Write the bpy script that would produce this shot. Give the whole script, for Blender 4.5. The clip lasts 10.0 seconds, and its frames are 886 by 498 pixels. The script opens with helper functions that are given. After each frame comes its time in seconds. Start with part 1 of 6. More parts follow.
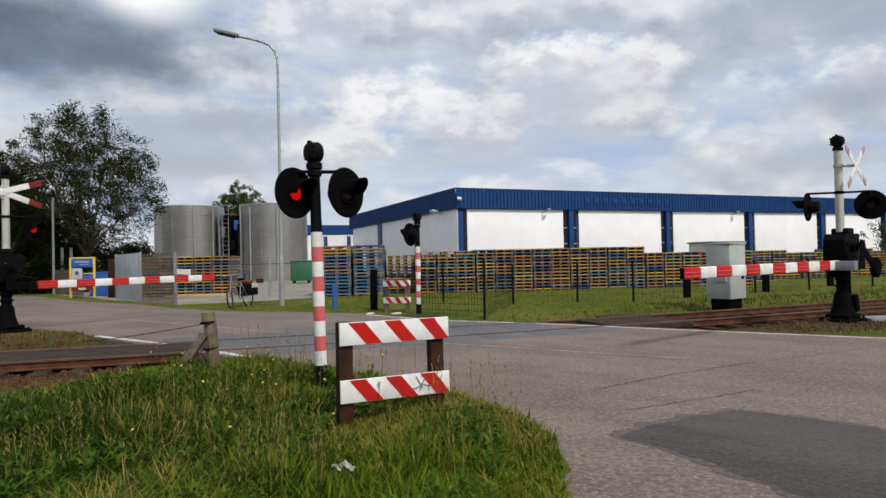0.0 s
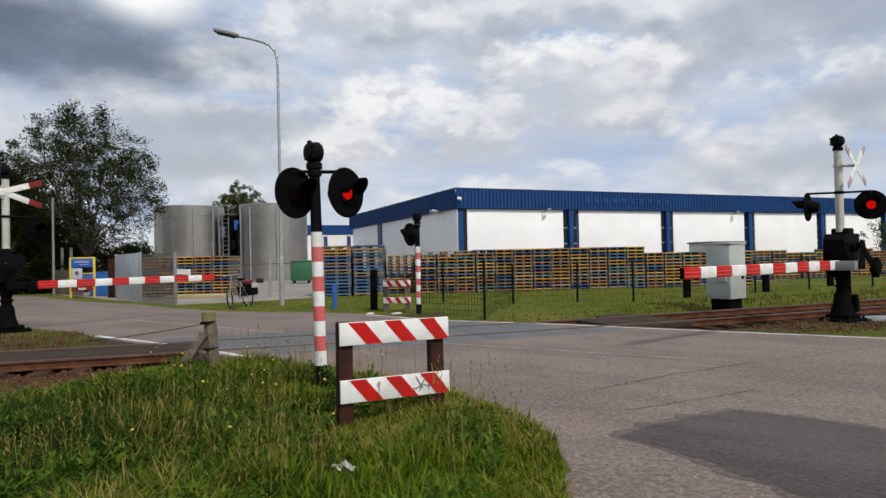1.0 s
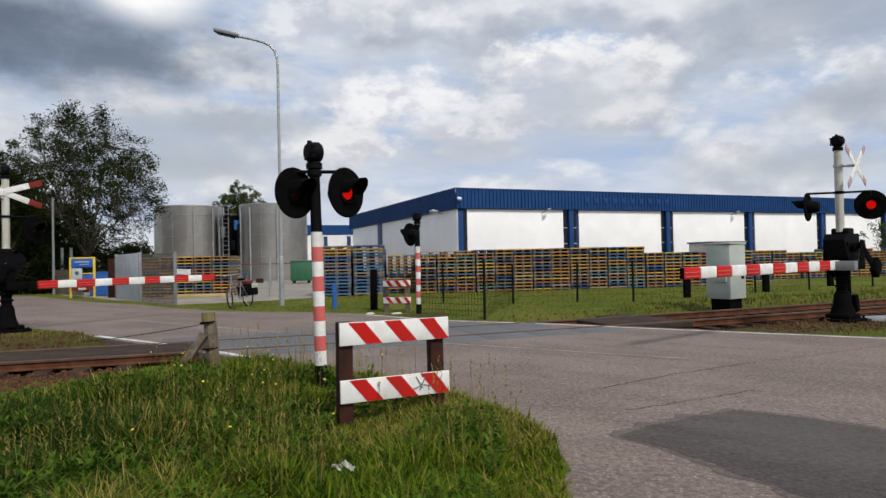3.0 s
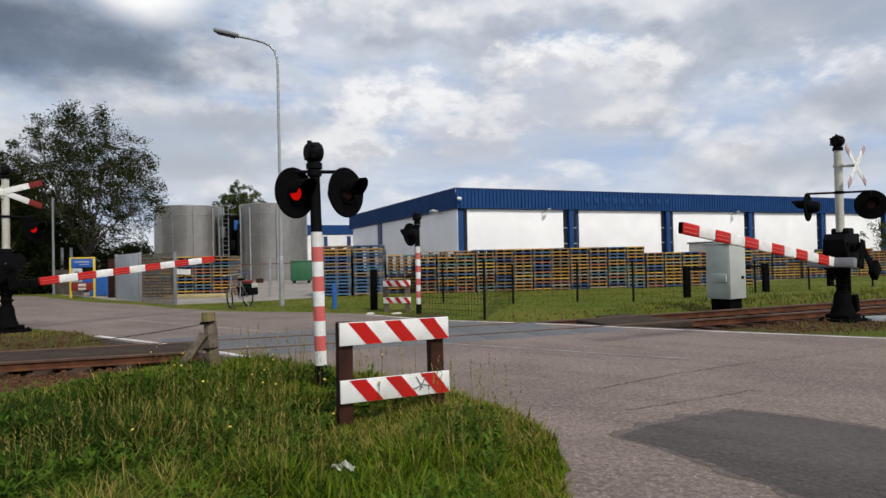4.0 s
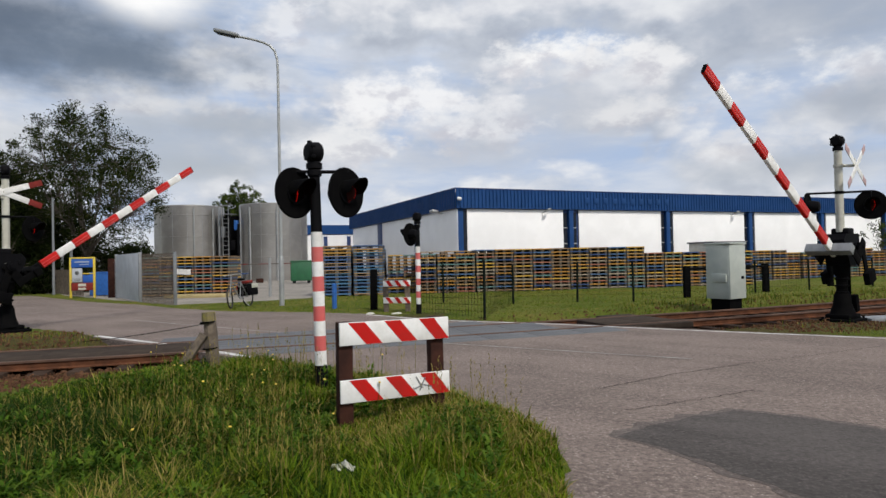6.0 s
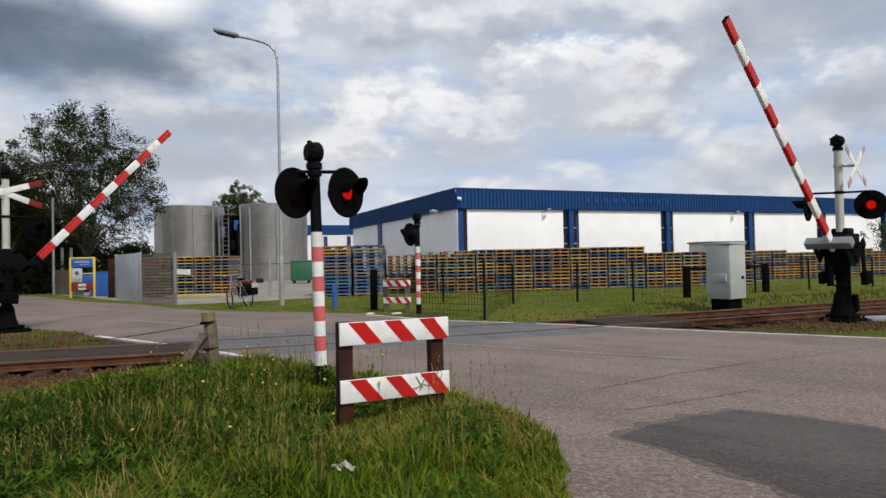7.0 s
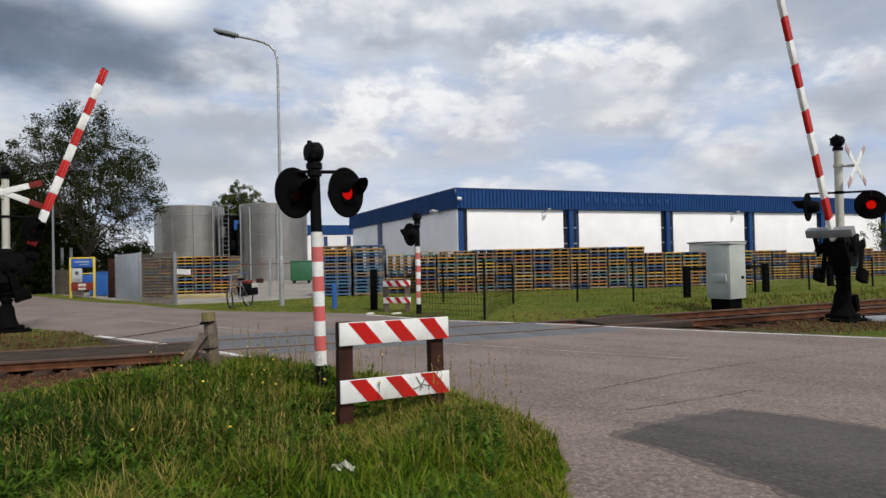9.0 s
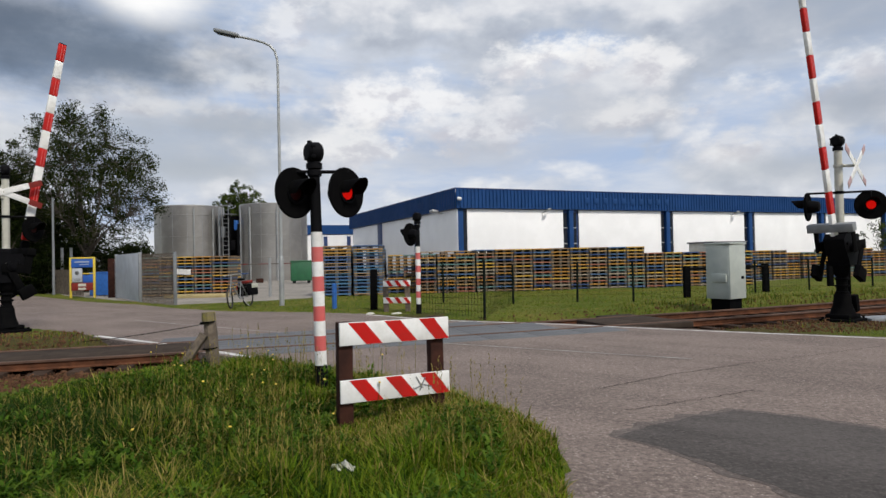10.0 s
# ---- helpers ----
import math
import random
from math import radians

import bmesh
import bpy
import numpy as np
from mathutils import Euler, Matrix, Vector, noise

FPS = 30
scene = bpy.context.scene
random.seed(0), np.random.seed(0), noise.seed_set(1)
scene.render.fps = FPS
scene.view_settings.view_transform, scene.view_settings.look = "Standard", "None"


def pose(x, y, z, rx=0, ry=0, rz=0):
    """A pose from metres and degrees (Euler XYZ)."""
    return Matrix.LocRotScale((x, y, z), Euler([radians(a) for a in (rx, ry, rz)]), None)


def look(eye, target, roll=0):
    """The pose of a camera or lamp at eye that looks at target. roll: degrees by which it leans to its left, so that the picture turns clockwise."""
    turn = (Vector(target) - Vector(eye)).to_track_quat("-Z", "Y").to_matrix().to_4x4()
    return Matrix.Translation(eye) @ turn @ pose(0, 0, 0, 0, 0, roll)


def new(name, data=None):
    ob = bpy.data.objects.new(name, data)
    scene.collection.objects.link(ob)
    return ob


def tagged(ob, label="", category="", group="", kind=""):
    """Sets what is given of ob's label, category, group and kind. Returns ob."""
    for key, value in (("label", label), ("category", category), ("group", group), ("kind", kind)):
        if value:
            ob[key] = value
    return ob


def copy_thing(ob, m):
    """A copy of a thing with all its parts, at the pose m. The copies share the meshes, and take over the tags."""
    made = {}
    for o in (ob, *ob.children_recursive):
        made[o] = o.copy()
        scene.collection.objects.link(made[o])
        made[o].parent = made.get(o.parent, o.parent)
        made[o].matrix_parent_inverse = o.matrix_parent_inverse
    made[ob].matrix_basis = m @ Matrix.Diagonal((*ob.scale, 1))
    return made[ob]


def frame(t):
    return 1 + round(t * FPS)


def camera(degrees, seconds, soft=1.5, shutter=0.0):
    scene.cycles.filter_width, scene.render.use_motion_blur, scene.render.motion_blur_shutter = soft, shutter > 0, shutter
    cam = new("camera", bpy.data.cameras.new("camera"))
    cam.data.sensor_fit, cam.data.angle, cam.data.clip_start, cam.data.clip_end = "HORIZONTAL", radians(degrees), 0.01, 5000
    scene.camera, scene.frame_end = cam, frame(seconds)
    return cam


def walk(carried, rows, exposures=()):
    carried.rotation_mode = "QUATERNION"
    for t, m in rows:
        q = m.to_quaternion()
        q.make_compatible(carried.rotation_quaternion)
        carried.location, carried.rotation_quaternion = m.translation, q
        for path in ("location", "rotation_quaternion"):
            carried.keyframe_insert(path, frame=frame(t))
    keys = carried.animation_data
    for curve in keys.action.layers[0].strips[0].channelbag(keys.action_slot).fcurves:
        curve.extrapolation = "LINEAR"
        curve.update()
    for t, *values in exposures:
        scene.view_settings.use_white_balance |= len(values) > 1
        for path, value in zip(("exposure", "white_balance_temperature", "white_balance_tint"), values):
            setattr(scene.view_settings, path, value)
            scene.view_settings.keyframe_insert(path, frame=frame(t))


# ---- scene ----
cam = camera(70.42, 10.0, soft=1.5)
EYE = (0, 0, 1.5)
VIEW = look(EYE, (0, 1111, 1.5 + 17), -1.26)
walk(cam, [(0, VIEW), (10, VIEW)], exposures=[(0, 0.0), (10, 0.0)])

# ---------------------------------------------------------------- node helpers


class Net:
    """A small wrapper for writing node trees."""

    def __init__(self, tree):
        self.tree = tree
        tree.nodes.clear()

    def add(self, kind, **values):
        node = self.tree.nodes.new(kind)
        for key, value in values.items():
            if key == "operation":
                node.operation = value
            elif key == "blend_type":
                node.blend_type = value
            elif key == "noise_dimensions":
                node.noise_dimensions = value
            elif key == "data_type":
                node.data_type = value
            elif key == "interpolation_type":
                node.interpolation_type = value
        return node

    def put(self, socket, value):
        if isinstance(value, bpy.types.NodeSocket):
            self.tree.links.new(value, socket)
        elif value is not None:
            socket.default_value = value

    def math(self, op, a, b=None, clamp=False):
        n = self.add("ShaderNodeMath", operation=op)
        n.use_clamp = clamp
        self.put(n.inputs[0], a)
        self.put(n.inputs[1], b)
        return n.outputs[0]

    def vec(self, op, a, b=None, scale=None):
        n = self.add("ShaderNodeVectorMath", operation=op)
        self.put(n.inputs[0], a)
        self.put(n.inputs[1], b)
        if scale is not None:
            self.put(n.inputs[3], scale)
        return n.outputs["Value"] if op in ("DOT_PRODUCT", "LENGTH", "DISTANCE") else n.outputs[0]

    def noise(self, vector, scale, detail=4.0, rough=0.55, distort=0.0):
        n = self.add("ShaderNodeTexNoise")
        self.put(n.inputs["Vector"], vector)
        self.put(n.inputs["Scale"], scale)
        self.put(n.inputs["Detail"], detail)
        self.put(n.inputs["Roughness"], rough)
        self.put(n.inputs["Distortion"], distort)
        return n.outputs[0]

    def smooth(self, x, lo, hi, a=0.0, b=1.0):
        n = self.add("ShaderNodeMapRange", interpolation_type="SMOOTHSTEP")
        for i, v in enumerate((x, lo, hi, a, b)):
            self.put(n.inputs[i], v)
        return n.outputs[0]

    def mix(self, fac, a, b, how="MIX"):
        n = self.add("ShaderNodeMixRGB", blend_type=how)
        for i, v in enumerate((fac, a, b)):
            self.put(n.inputs[i], (*v, 1) if isinstance(v, tuple) and len(v) == 3 else v)
        return n.outputs[0]

    def ramp(self, fac, stops, constant=False):
        n = self.add("ShaderNodeValToRGB")
        r = n.color_ramp
        if constant:
            r.interpolation = "CONSTANT"
        while len(r.elements) < len(stops):
            r.elements.new(0.5)
        for e, (p, c) in zip(r.elements, stops):
            e.position, e.color = p, (*c, 1)
        self.put(n.inputs[0], fac)
        return n.outputs[0]


# ---------------------------------------------------------------- sky, sun
SUN_AZ, SUN_EL = 142.0, 48.0   # compass bearing from +y over +x, height in degrees


def toward(px, py):
    """Unit direction at px, py degrees of azimuth and height."""
    a, e = radians(px), radians(py)
    return (math.sin(a) * math.cos(e), math.cos(a) * math.cos(e), math.sin(e))


def clouds(n, way):
    """Broken cumulus under thin high cloud, as radiance over the direction `way`."""
    flat = n.vec("MULTIPLY", way, (1.0, 1.0, 1.75))
    big = n.noise(flat, 5.2, 8.0, 0.50, 0.12)
    big_up = n.noise(n.vec("ADD", flat, (0.012, 0.0, 0.050)), 5.2, 5.0, 0.5, 0.12)
    fine = n.noise(flat, 15.0, 7.0, 0.55, 0.1)
    cover = n.smooth(n.math("ADD", big, n.math("MULTIPLY", fine, 0.20)), 0.50, 0.66)
    lit = n.smooth(n.math("SUBTRACT", big, big_up), -0.10, 0.12)
    lit = n.math("ADD", n.math("MULTIPLY", lit, 0.70), n.math("MULTIPLY", n.smooth(fine, 0.32, 0.68), 0.30))
    veil = n.smooth(n.noise(n.vec("MULTIPLY", way, (1.2, 1.2, 6.0)), 3.0, 6.0, 0.6, 0.2), 0.32, 0.66)
    blue = n.mix(veil, (0.42, 0.53, 0.73), (0.64, 0.69, 0.78))
    mass = n.ramp(lit, [(0.0, (0.40, 0.44, 0.52)), (0.35, (0.54, 0.58, 0.65)), (0.65, (0.68, 0.70, 0.75)), (1.0, (0.85, 0.86, 0.88))])
    sky = n.mix(n.math("MULTIPLY", cover, 0.92), blue, mass)
    split = n.add("ShaderNodeSeparateXYZ")
    n.put(split.inputs[0], way)
    x, y, z = split.outputs
    low = n.smooth(z, 0.0, 0.16, 1.0, 0.0)
    sky = n.mix(n.math("MULTIPLY", low, 0.45), sky, (0.66, 0.69, 0.73))
    az = n.math("MULTIPLY", n.math("ARCTAN2", x, y), 57.2958)
    el = n.math("MULTIPLY", n.math("ARCSINE", z), 57.2958)
    ragged = n.math("ADD", n.math("MULTIPLY", n.math("SUBTRACT", n.noise(flat, 7.0, 3.0, 0.5, 0.0), 0.5), 3.4),
                    n.math("MULTIPLY", n.math("SUBTRACT", n.noise(flat, 21.0, 8.0, 0.62, 0.1), 0.5), 2.4))
    soft = n.math("ADD", n.math("MULTIPLY", n.math("SUBTRACT", n.noise(flat, 5.0, 4.0, 0.5, 0.2), 0.5), 0.95),
                  n.math("MULTIPLY", n.math("SUBTRACT", n.noise(flat, 16.0, 7.0, 0.6, 0.1), 0.5), 0.6))
    fluff = n.smooth(n.noise(flat, 17.0, 8.0, 0.6, 0.1), 0.30, 0.66)
    # azimuth, height, half widths, colour, amount, crisp edge or soft
    for a, e, sa, se, colour, amount, crisp in (
            (-26.0, 9.5, 18.0, 3.6, (0.46, 0.50, 0.56), 0.75, 0), (-40.0, 17.8, 25.0, 5.6, (0.115, 0.15, 0.21), 0.95, 0), (-27.5, 16.6, 9.5, 3.4, (0.150, 0.195, 0.265), 0.9, 0),
            (-38.0, 24.5, 14.0, 3.8, (0.22, 0.25, 0.31), 0.75, 0), (31.0, 19.0, 15.0, 6.0, (0.36, 0.41, 0.50), 0.82, 0), (-25.2, 21.9, 5.0, 3.0, (1.0, 1.0, 1.0), 1.0, 0),
            (11.0, 13.0, 11.0, 4.2, (0.54, 0.57, 0.63), 0.7, 0), (9.6, 18.0, 6.4, 2.6, (0.95, 0.95, 0.95), 0.95, 1),
            (13.5, 16.6, 3.6, 2.0, (0.86, 0.86, 0.87), 0.8, 1), (-1.5, 14.2, 6.4, 3.6, (0.92, 0.92, 0.93), 0.9, 1), (3.0, 12.4, 5.0, 2.4, (0.80, 0.81, 0.84), 0.7, 1),
            (2.0, 9.4, 10.0, 1.9, (0.52, 0.55, 0.61), 0.6, 0), (18.8, 16.4, 2.6, 2.4, (0.88, 0.88, 0.89), 0.85, 1), (15.5, 12.0, 4.4, 1.8, (0.80, 0.80, 0.81), 0.7, 1),
            (32.5, 13.6, 8.0, 2.2, (0.85, 0.86, 0.88), 0.8, 1), (34.5, 11.2, 8.0, 2.3, (0.38, 0.42, 0.49), 0.8, 0), (29.0, 6.8, 9.0, 1.8, (0.44, 0.48, 0.54), 0.7, 0), (26.0, 8.6, 6.0, 1.4, (0.78, 0.77, 0.77), 0.6, 1),
            (-8.0, 10.2, 6.0, 2.0, (0.88, 0.88, 0.88), 0.75, 1), (-19.0, 12.2, 10.0, 1.7, (0.40, 0.44, 0.50), 0.75, 0), (-20.5, 8.2, 9.0, 1.2, (0.44, 0.48, 0.53), 0.6, 0), (-13.0, 20.5, 7.0, 3.0, (0.84, 0.85, 0.88), 0.75, 1), (-17.5, 15.6, 5.0, 1.6, (0.72, 0.74, 0.77), 0.7, 1), (-23.0, 13.2, 6.5, 1.2, (0.70, 0.71, 0.73), 0.7, 1)):
        dx = n.math("MULTIPLY", n.math("SUBTRACT", az, a), 1 / sa)
        dy = n.math("MULTIPLY", n.math("SUBTRACT", el, e), 1 / se)
        d = n.math("SQRT", n.math("ADD", n.math("MULTIPLY", dx, dx), n.math("MULTIPLY", dy, dy)))
        f = n.smooth(n.math("ADD", d, ragged if crisp else soft), 1.15, 0.25 if crisp else 0.1)
        if crisp:
            # white on the upper side, grey below
            top = n.smooth(n.math("ADD", dy, n.math("MULTIPLY", n.math("SUBTRACT", fluff, 0.5), 1.6)), -0.8, 0.5)
            colour = n.mix(top, tuple(c * 0.70 for c in colour[:2]) + (colour[2] * 0.75,), colour)
        sky = n.mix(n.math("MULTIPLY", f, amount), sky, colour)
    return sky


def make_world():
    world = bpy.data.worlds.new("sky")
    scene.world = world
    world.use_nodes = True
    n = Net(world.node_tree)
    way = n.add("ShaderNodeTexCoord").outputs["Generated"]
    air = n.add("ShaderNodeTexSky")
    air.sky_type = "NISHITA"
    air.sun_disc = False
    air.sun_elevation, air.sun_rotation = radians(SUN_EL), radians(SUN_AZ)
    clear = n.vec("SCALE", air.outputs[0], scale=0.10)
    both = n.mix(0.85, clear, clouds(n, way))
    back = n.add("ShaderNodeBackground")
    n.put(back.inputs[0], both)
    n.put(back.inputs[1], 1.0)
    out = n.add("ShaderNodeOutputWorld")
    n.put(out.inputs[0], back.outputs[0])
    sun = bpy.data.lights.new("sun", "SUN")
    sun.energy, sun.angle, sun.color = 3.0, radians(9), (1.0, 0.94, 0.85)
    ob = new("sun", sun)
    ob.matrix_world = look(Vector(toward(SUN_AZ, SUN_EL)) * 50, (0, 0, 0))


make_world()

# ---------------------------------------------------------------- materials


def material(name, colour, rough=0.6, metal=0.0, other=None, spots=6.0, grain=60.0, bump=0.3, depth=0.01,
             dirt=0.25, tint=0.0, glow=None, specular=0.5):
    """A surface with two scales of variation: broad stains and fine grain with relief."""
    m = bpy.data.materials.new(name)
    m.use_nodes = True
    n = Net(m.node_tree)
    at = n.add("ShaderNodeTexCoord").outputs["Object"]
    broad = n.smooth(n.noise(at, spots, 5, 0.6, 0.3), 0.35, 0.68)
    small = n.noise(at, grain, 4, 0.65)
    dark = tuple(c * (1 - dirt) for c in colour)
    base = n.mix(broad, other or dark, colour)
    base = n.mix(n.smooth(small, 0.3, 0.7, 0.35 * dirt + 0.02, 0.0), base, tuple(c * 0.45 for c in colour))
    if tint:
        info = n.add("ShaderNodeObjectInfo").outputs["Random"]
        hue = n.add("ShaderNodeHueSaturation")
        n.put(hue.inputs["Value"], n.math("ADD", n.math("MULTIPLY", info, 2 * tint), 1 - tint))
        n.put(hue.inputs["Color"], base)
        base = hue.outputs[0]
    b = n.add("ShaderNodeBsdfPrincipled")
    n.put(b.inputs["Base Color"], base)
    n.put(b.inputs["Roughness"], n.math("ADD", n.math("MULTIPLY", small, 0.2), rough - 0.1, True))
    b.inputs["Metallic"].default_value = metal
    b.inputs["Specular IOR Level"].default_value = specular
    if glow:
        b.inputs["Emission Color"].default_value = (*glow[:3], 1)
        b.inputs["Emission Strength"].default_value = glow[3]
    if bump:
        k = n.add("ShaderNodeBump")
        k.inputs["Strength"].default_value = bump
        k.inputs["Distance"].default_value = depth
        n.put(k.inputs["Height"], small)
        n.put(b.inputs["Normal"], k.outputs[0])
    out = n.add("ShaderNodeOutputMaterial")
    n.put(out.inputs[0], b.outputs[0])
    m["net"] = 0
    return m


def blades_material(name, stops, rough=0.6):
    """Leaves or grass: colour varied piece by piece, a little light passing through."""
    m = bpy.data.materials.new(name)
    m.use_nodes = True
    n = Net(m.node_tree)
    geo = n.add("ShaderNodeNewGeometry")
    at = n.add("ShaderNodeTexCoord").outputs["Object"]
    pick = n.math("ADD", n.math("MULTIPLY", geo.outputs["Random Per Island"], 0.6), n.math("MULTIPLY", n.noise(at, 0.7, 3), 0.4))
    col = n.ramp(pick, stops)
    b = n.add("ShaderNodeBsdfPrincipled")
    n.put(b.inputs["Base Color"], col)
    b.inputs["Roughness"].default_value = rough
    b.inputs["Specular IOR Level"].default_value = 0.05
    t = n.add("ShaderNodeBsdfTranslucent")
    n.put(t.inputs[0], col)
    s = n.add("ShaderNodeMixShader")
    s.inputs[0].default_value = 0.3
    n.put(s.inputs[1], b.outputs[0])
    n.put(s.inputs[2], t.outputs[0])
    out = n.add("ShaderNodeOutputMaterial")
    n.put(out.inputs[0], s.outputs[0])
    return m


def ground_material():
    """Short grass over brown earth, with drier patches."""
    m = bpy.data.materials.new("turf")
    m.use_nodes = True
    n = Net(m.node_tree)
    at = n.add("ShaderNodeTexCoord").outputs["Object"]
    patch = n.noise(at, 0.35, 5, 0.6, 0.4)
    mid = n.noise(at, 3.0, 5, 0.65)
    tiny = n.noise(at, 45.0, 4, 0.7)
    col = n.ramp(n.math("ADD", n.math("MULTIPLY", patch, 0.5), n.math("MULTIPLY", mid, 0.5)),
                 [(0.3, (0.062, 0.092, 0.009)), (0.46, (0.102, 0.132, 0.014)), (0.58, (0.17, 0.165, 0.030)), (0.72, (0.19, 0.14, 0.05))])
    # brown earth along the line: near side of it to the east, far side to the west
    split = n.add("ShaderNodeSeparateXYZ")
    n.put(split.inputs[0], at)
    off = n.math("SUBTRACT", split.outputs[1], n.math("ADD", n.math("MULTIPLY", split.outputs[0], 0.36), 13.1))
    off = n.math("ADD", off, n.math("MULTIPLY", n.math("SUBTRACT", mid, 0.5), 2.0))
    side = n.math("MULTIPLY", off, n.math("SIGN", split.outputs[0]))
    soil = n.math("MULTIPLY", n.smooth(side, 1.7, 0.9), n.smooth(n.math("ABSOLUTE", off), 5.0, 3.4))
    col = n.mix(n.math("MULTIPLY", soil, 0.85), col, (0.085, 0.060, 0.028))
    col = n.mix(n.smooth(tiny, 0.35, 0.65), n.mix(0.5, col, (0.02, 0.03, 0.008)), col)
    b = n.add("ShaderNodeBsdfPrincipled")
    n.put(b.inputs["Base Color"], col)
    b.inputs["Roughness"].default_value = 0.9
    b.inputs["Specular IOR Level"].default_value = 0.1
    k = n.add("ShaderNodeBump")
    k.inputs["Strength"].default_value, k.inputs["Distance"].default_value = 0.8, 0.05
    n.put(k.inputs["Height"], tiny)
    n.put(b.inputs["Normal"], k.outputs[0])
    out = n.add("ShaderNodeOutputMaterial")
    n.put(out.inputs[0], b.outputs[0])
    return m


def asphalt_material(name, colour, patchy, stone=0.5, rough=1.0):
    """Worn asphalt: pale stone chips, tar, tyre-worn streaks and repairs."""
    m = bpy.data.materials.new(name)
    m.use_nodes = True
    n = Net(m.node_tree)
    at = n.add("ShaderNodeTexCoord").outputs["Object"]
    along = n.vec("MULTIPLY", at, (1, 1, 1))
    rot = n.add("ShaderNodeVectorRotate")
    rot.inputs["Angle"].default_value = radians(37)
    n.put(rot.inputs["Vector"], along)
    streak = n.noise(n.vec("MULTIPLY", rot.outputs[0], (0.25, 1.0, 1)), 1.2, 5, 0.65, 0.6)
    blot = n.noise(at, 0.5, 6, 0.62, 0.5)
    chips = n.add("ShaderNodeTexVoronoi")
    n.put(chips.inputs["Vector"], at)
    chips.inputs["Scale"].default_value = 30.0
    fine = n.noise(at, 24.0, 5, 0.7)
    light = tuple(min(1, c * 1.35) for c in colour)
    dark = tuple(c * 0.72 for c in colour)
    col = n.mix(n.smooth(n.math("ADD", n.math("MULTIPLY", streak, 0.5), n.math("MULTIPLY", blot, 0.5)), 0.38, 0.62), dark, light)
    col = n.mix(patchy, colour, col)
    col = n.mix(n.smooth(chips.outputs["Distance"], 0.34, 0.05, 0.0, n.math("MULTIPLY", n.smooth(n.noise(at, 6.0, 3, 0.6), 0.35, 0.65), stone)), col, (0.47, 0.42, 0.37))
    mottle = n.noise(at, 20.0, 8, 0.84)
    col = n.mix(n.smooth(mottle, 0.50, 0.40, 0.0, 0.75 * rough), col, tuple(c * 0.42 for c in colour))
    col = n.mix(n.smooth(mottle, 0.52, 0.62, 0.0, 0.65 * rough), col, tuple(min(1, c * 2.0) for c in colour))
    col = n.mix(n.smooth(fine, 0.42, 0.2, 0.0, 0.8), col, tuple(c * 0.3 for c in colour))
    b = n.add("ShaderNodeBsdfPrincipled")
    n.put(b.inputs["Base Color"], col)
    b.inputs["Roughness"].default_value = 0.9
    b.inputs["Specular IOR Level"].default_value = 0.15
    k = n.add("ShaderNodeBump")
    k.inputs["Strength"].default_value, k.inputs["Distance"].default_value = 0.5, 0.008
    n.put(k.inputs["Height"], n.math("ADD", fine, chips.outputs["Distance"]))
    n.put(b.inputs["Normal"], k.outputs[0])
    out = n.add("ShaderNodeOutputMaterial")
    n.put(out.inputs[0], b.outputs[0])
    return m


def pallet_material(name="pallet_wood", stops=None):
    """Weathered board paint, one colour for each pallet."""
    m = bpy.data.materials.new(name)
    m.use_nodes = True
    n = Net(m.node_tree)
    at = n.add("ShaderNodeTexCoord").outputs["Object"]
    r = n.add("ShaderNodeObjectInfo").outputs["Random"]
    base = n.ramp(r, stops or [(0.0, (0.03, 0.08, 0.22)), (0.09, (0.07, 0.17, 0.34)), (0.20, (0.56, 0.27, 0.045)), (0.38, (0.70, 0.42, 0.06)),
                      (0.54, (0.46, 0.28, 0.10)), (0.66, (0.28, 0.17, 0.09)), (0.76, (0.40, 0.15, 0.09)), (0.83, (0.42, 0.35, 0.26)),
                      (0.91, (0.12, 0.26, 0.25))], True)
    grain = n.noise(n.vec("MULTIPLY", at, (3, 25, 25)), 3.0, 5, 0.65)
    base = n.mix(n.smooth(grain, 0.35, 0.7, 0.5, 0.0), base, (0.10, 0.085, 0.07))
    b = n.add("ShaderNodeBsdfPrincipled")
    n.put(b.inputs["Base Color"], base)
    b.inputs["Roughness"].default_value = 0.8
    b.inputs["Specular IOR Level"].default_value = 0.2
    out = n.add("ShaderNodeOutputMaterial")
    n.put(out.inputs[0], b.outputs[0])
    return m


def sky_material():
    m = bpy.data.materials.new("cloudy_sky")
    m.use_nodes = True
    n = Net(m.node_tree)
    way = n.vec("NORMALIZE", n.add("ShaderNodeTexCoord").outputs["Object"])
    e = n.add("ShaderNodeEmission")
    n.put(e.inputs[0], clouds(n, way))
    out = n.add("ShaderNodeOutputMaterial")
    n.put(out.inputs[0], e.outputs[0])
    return m


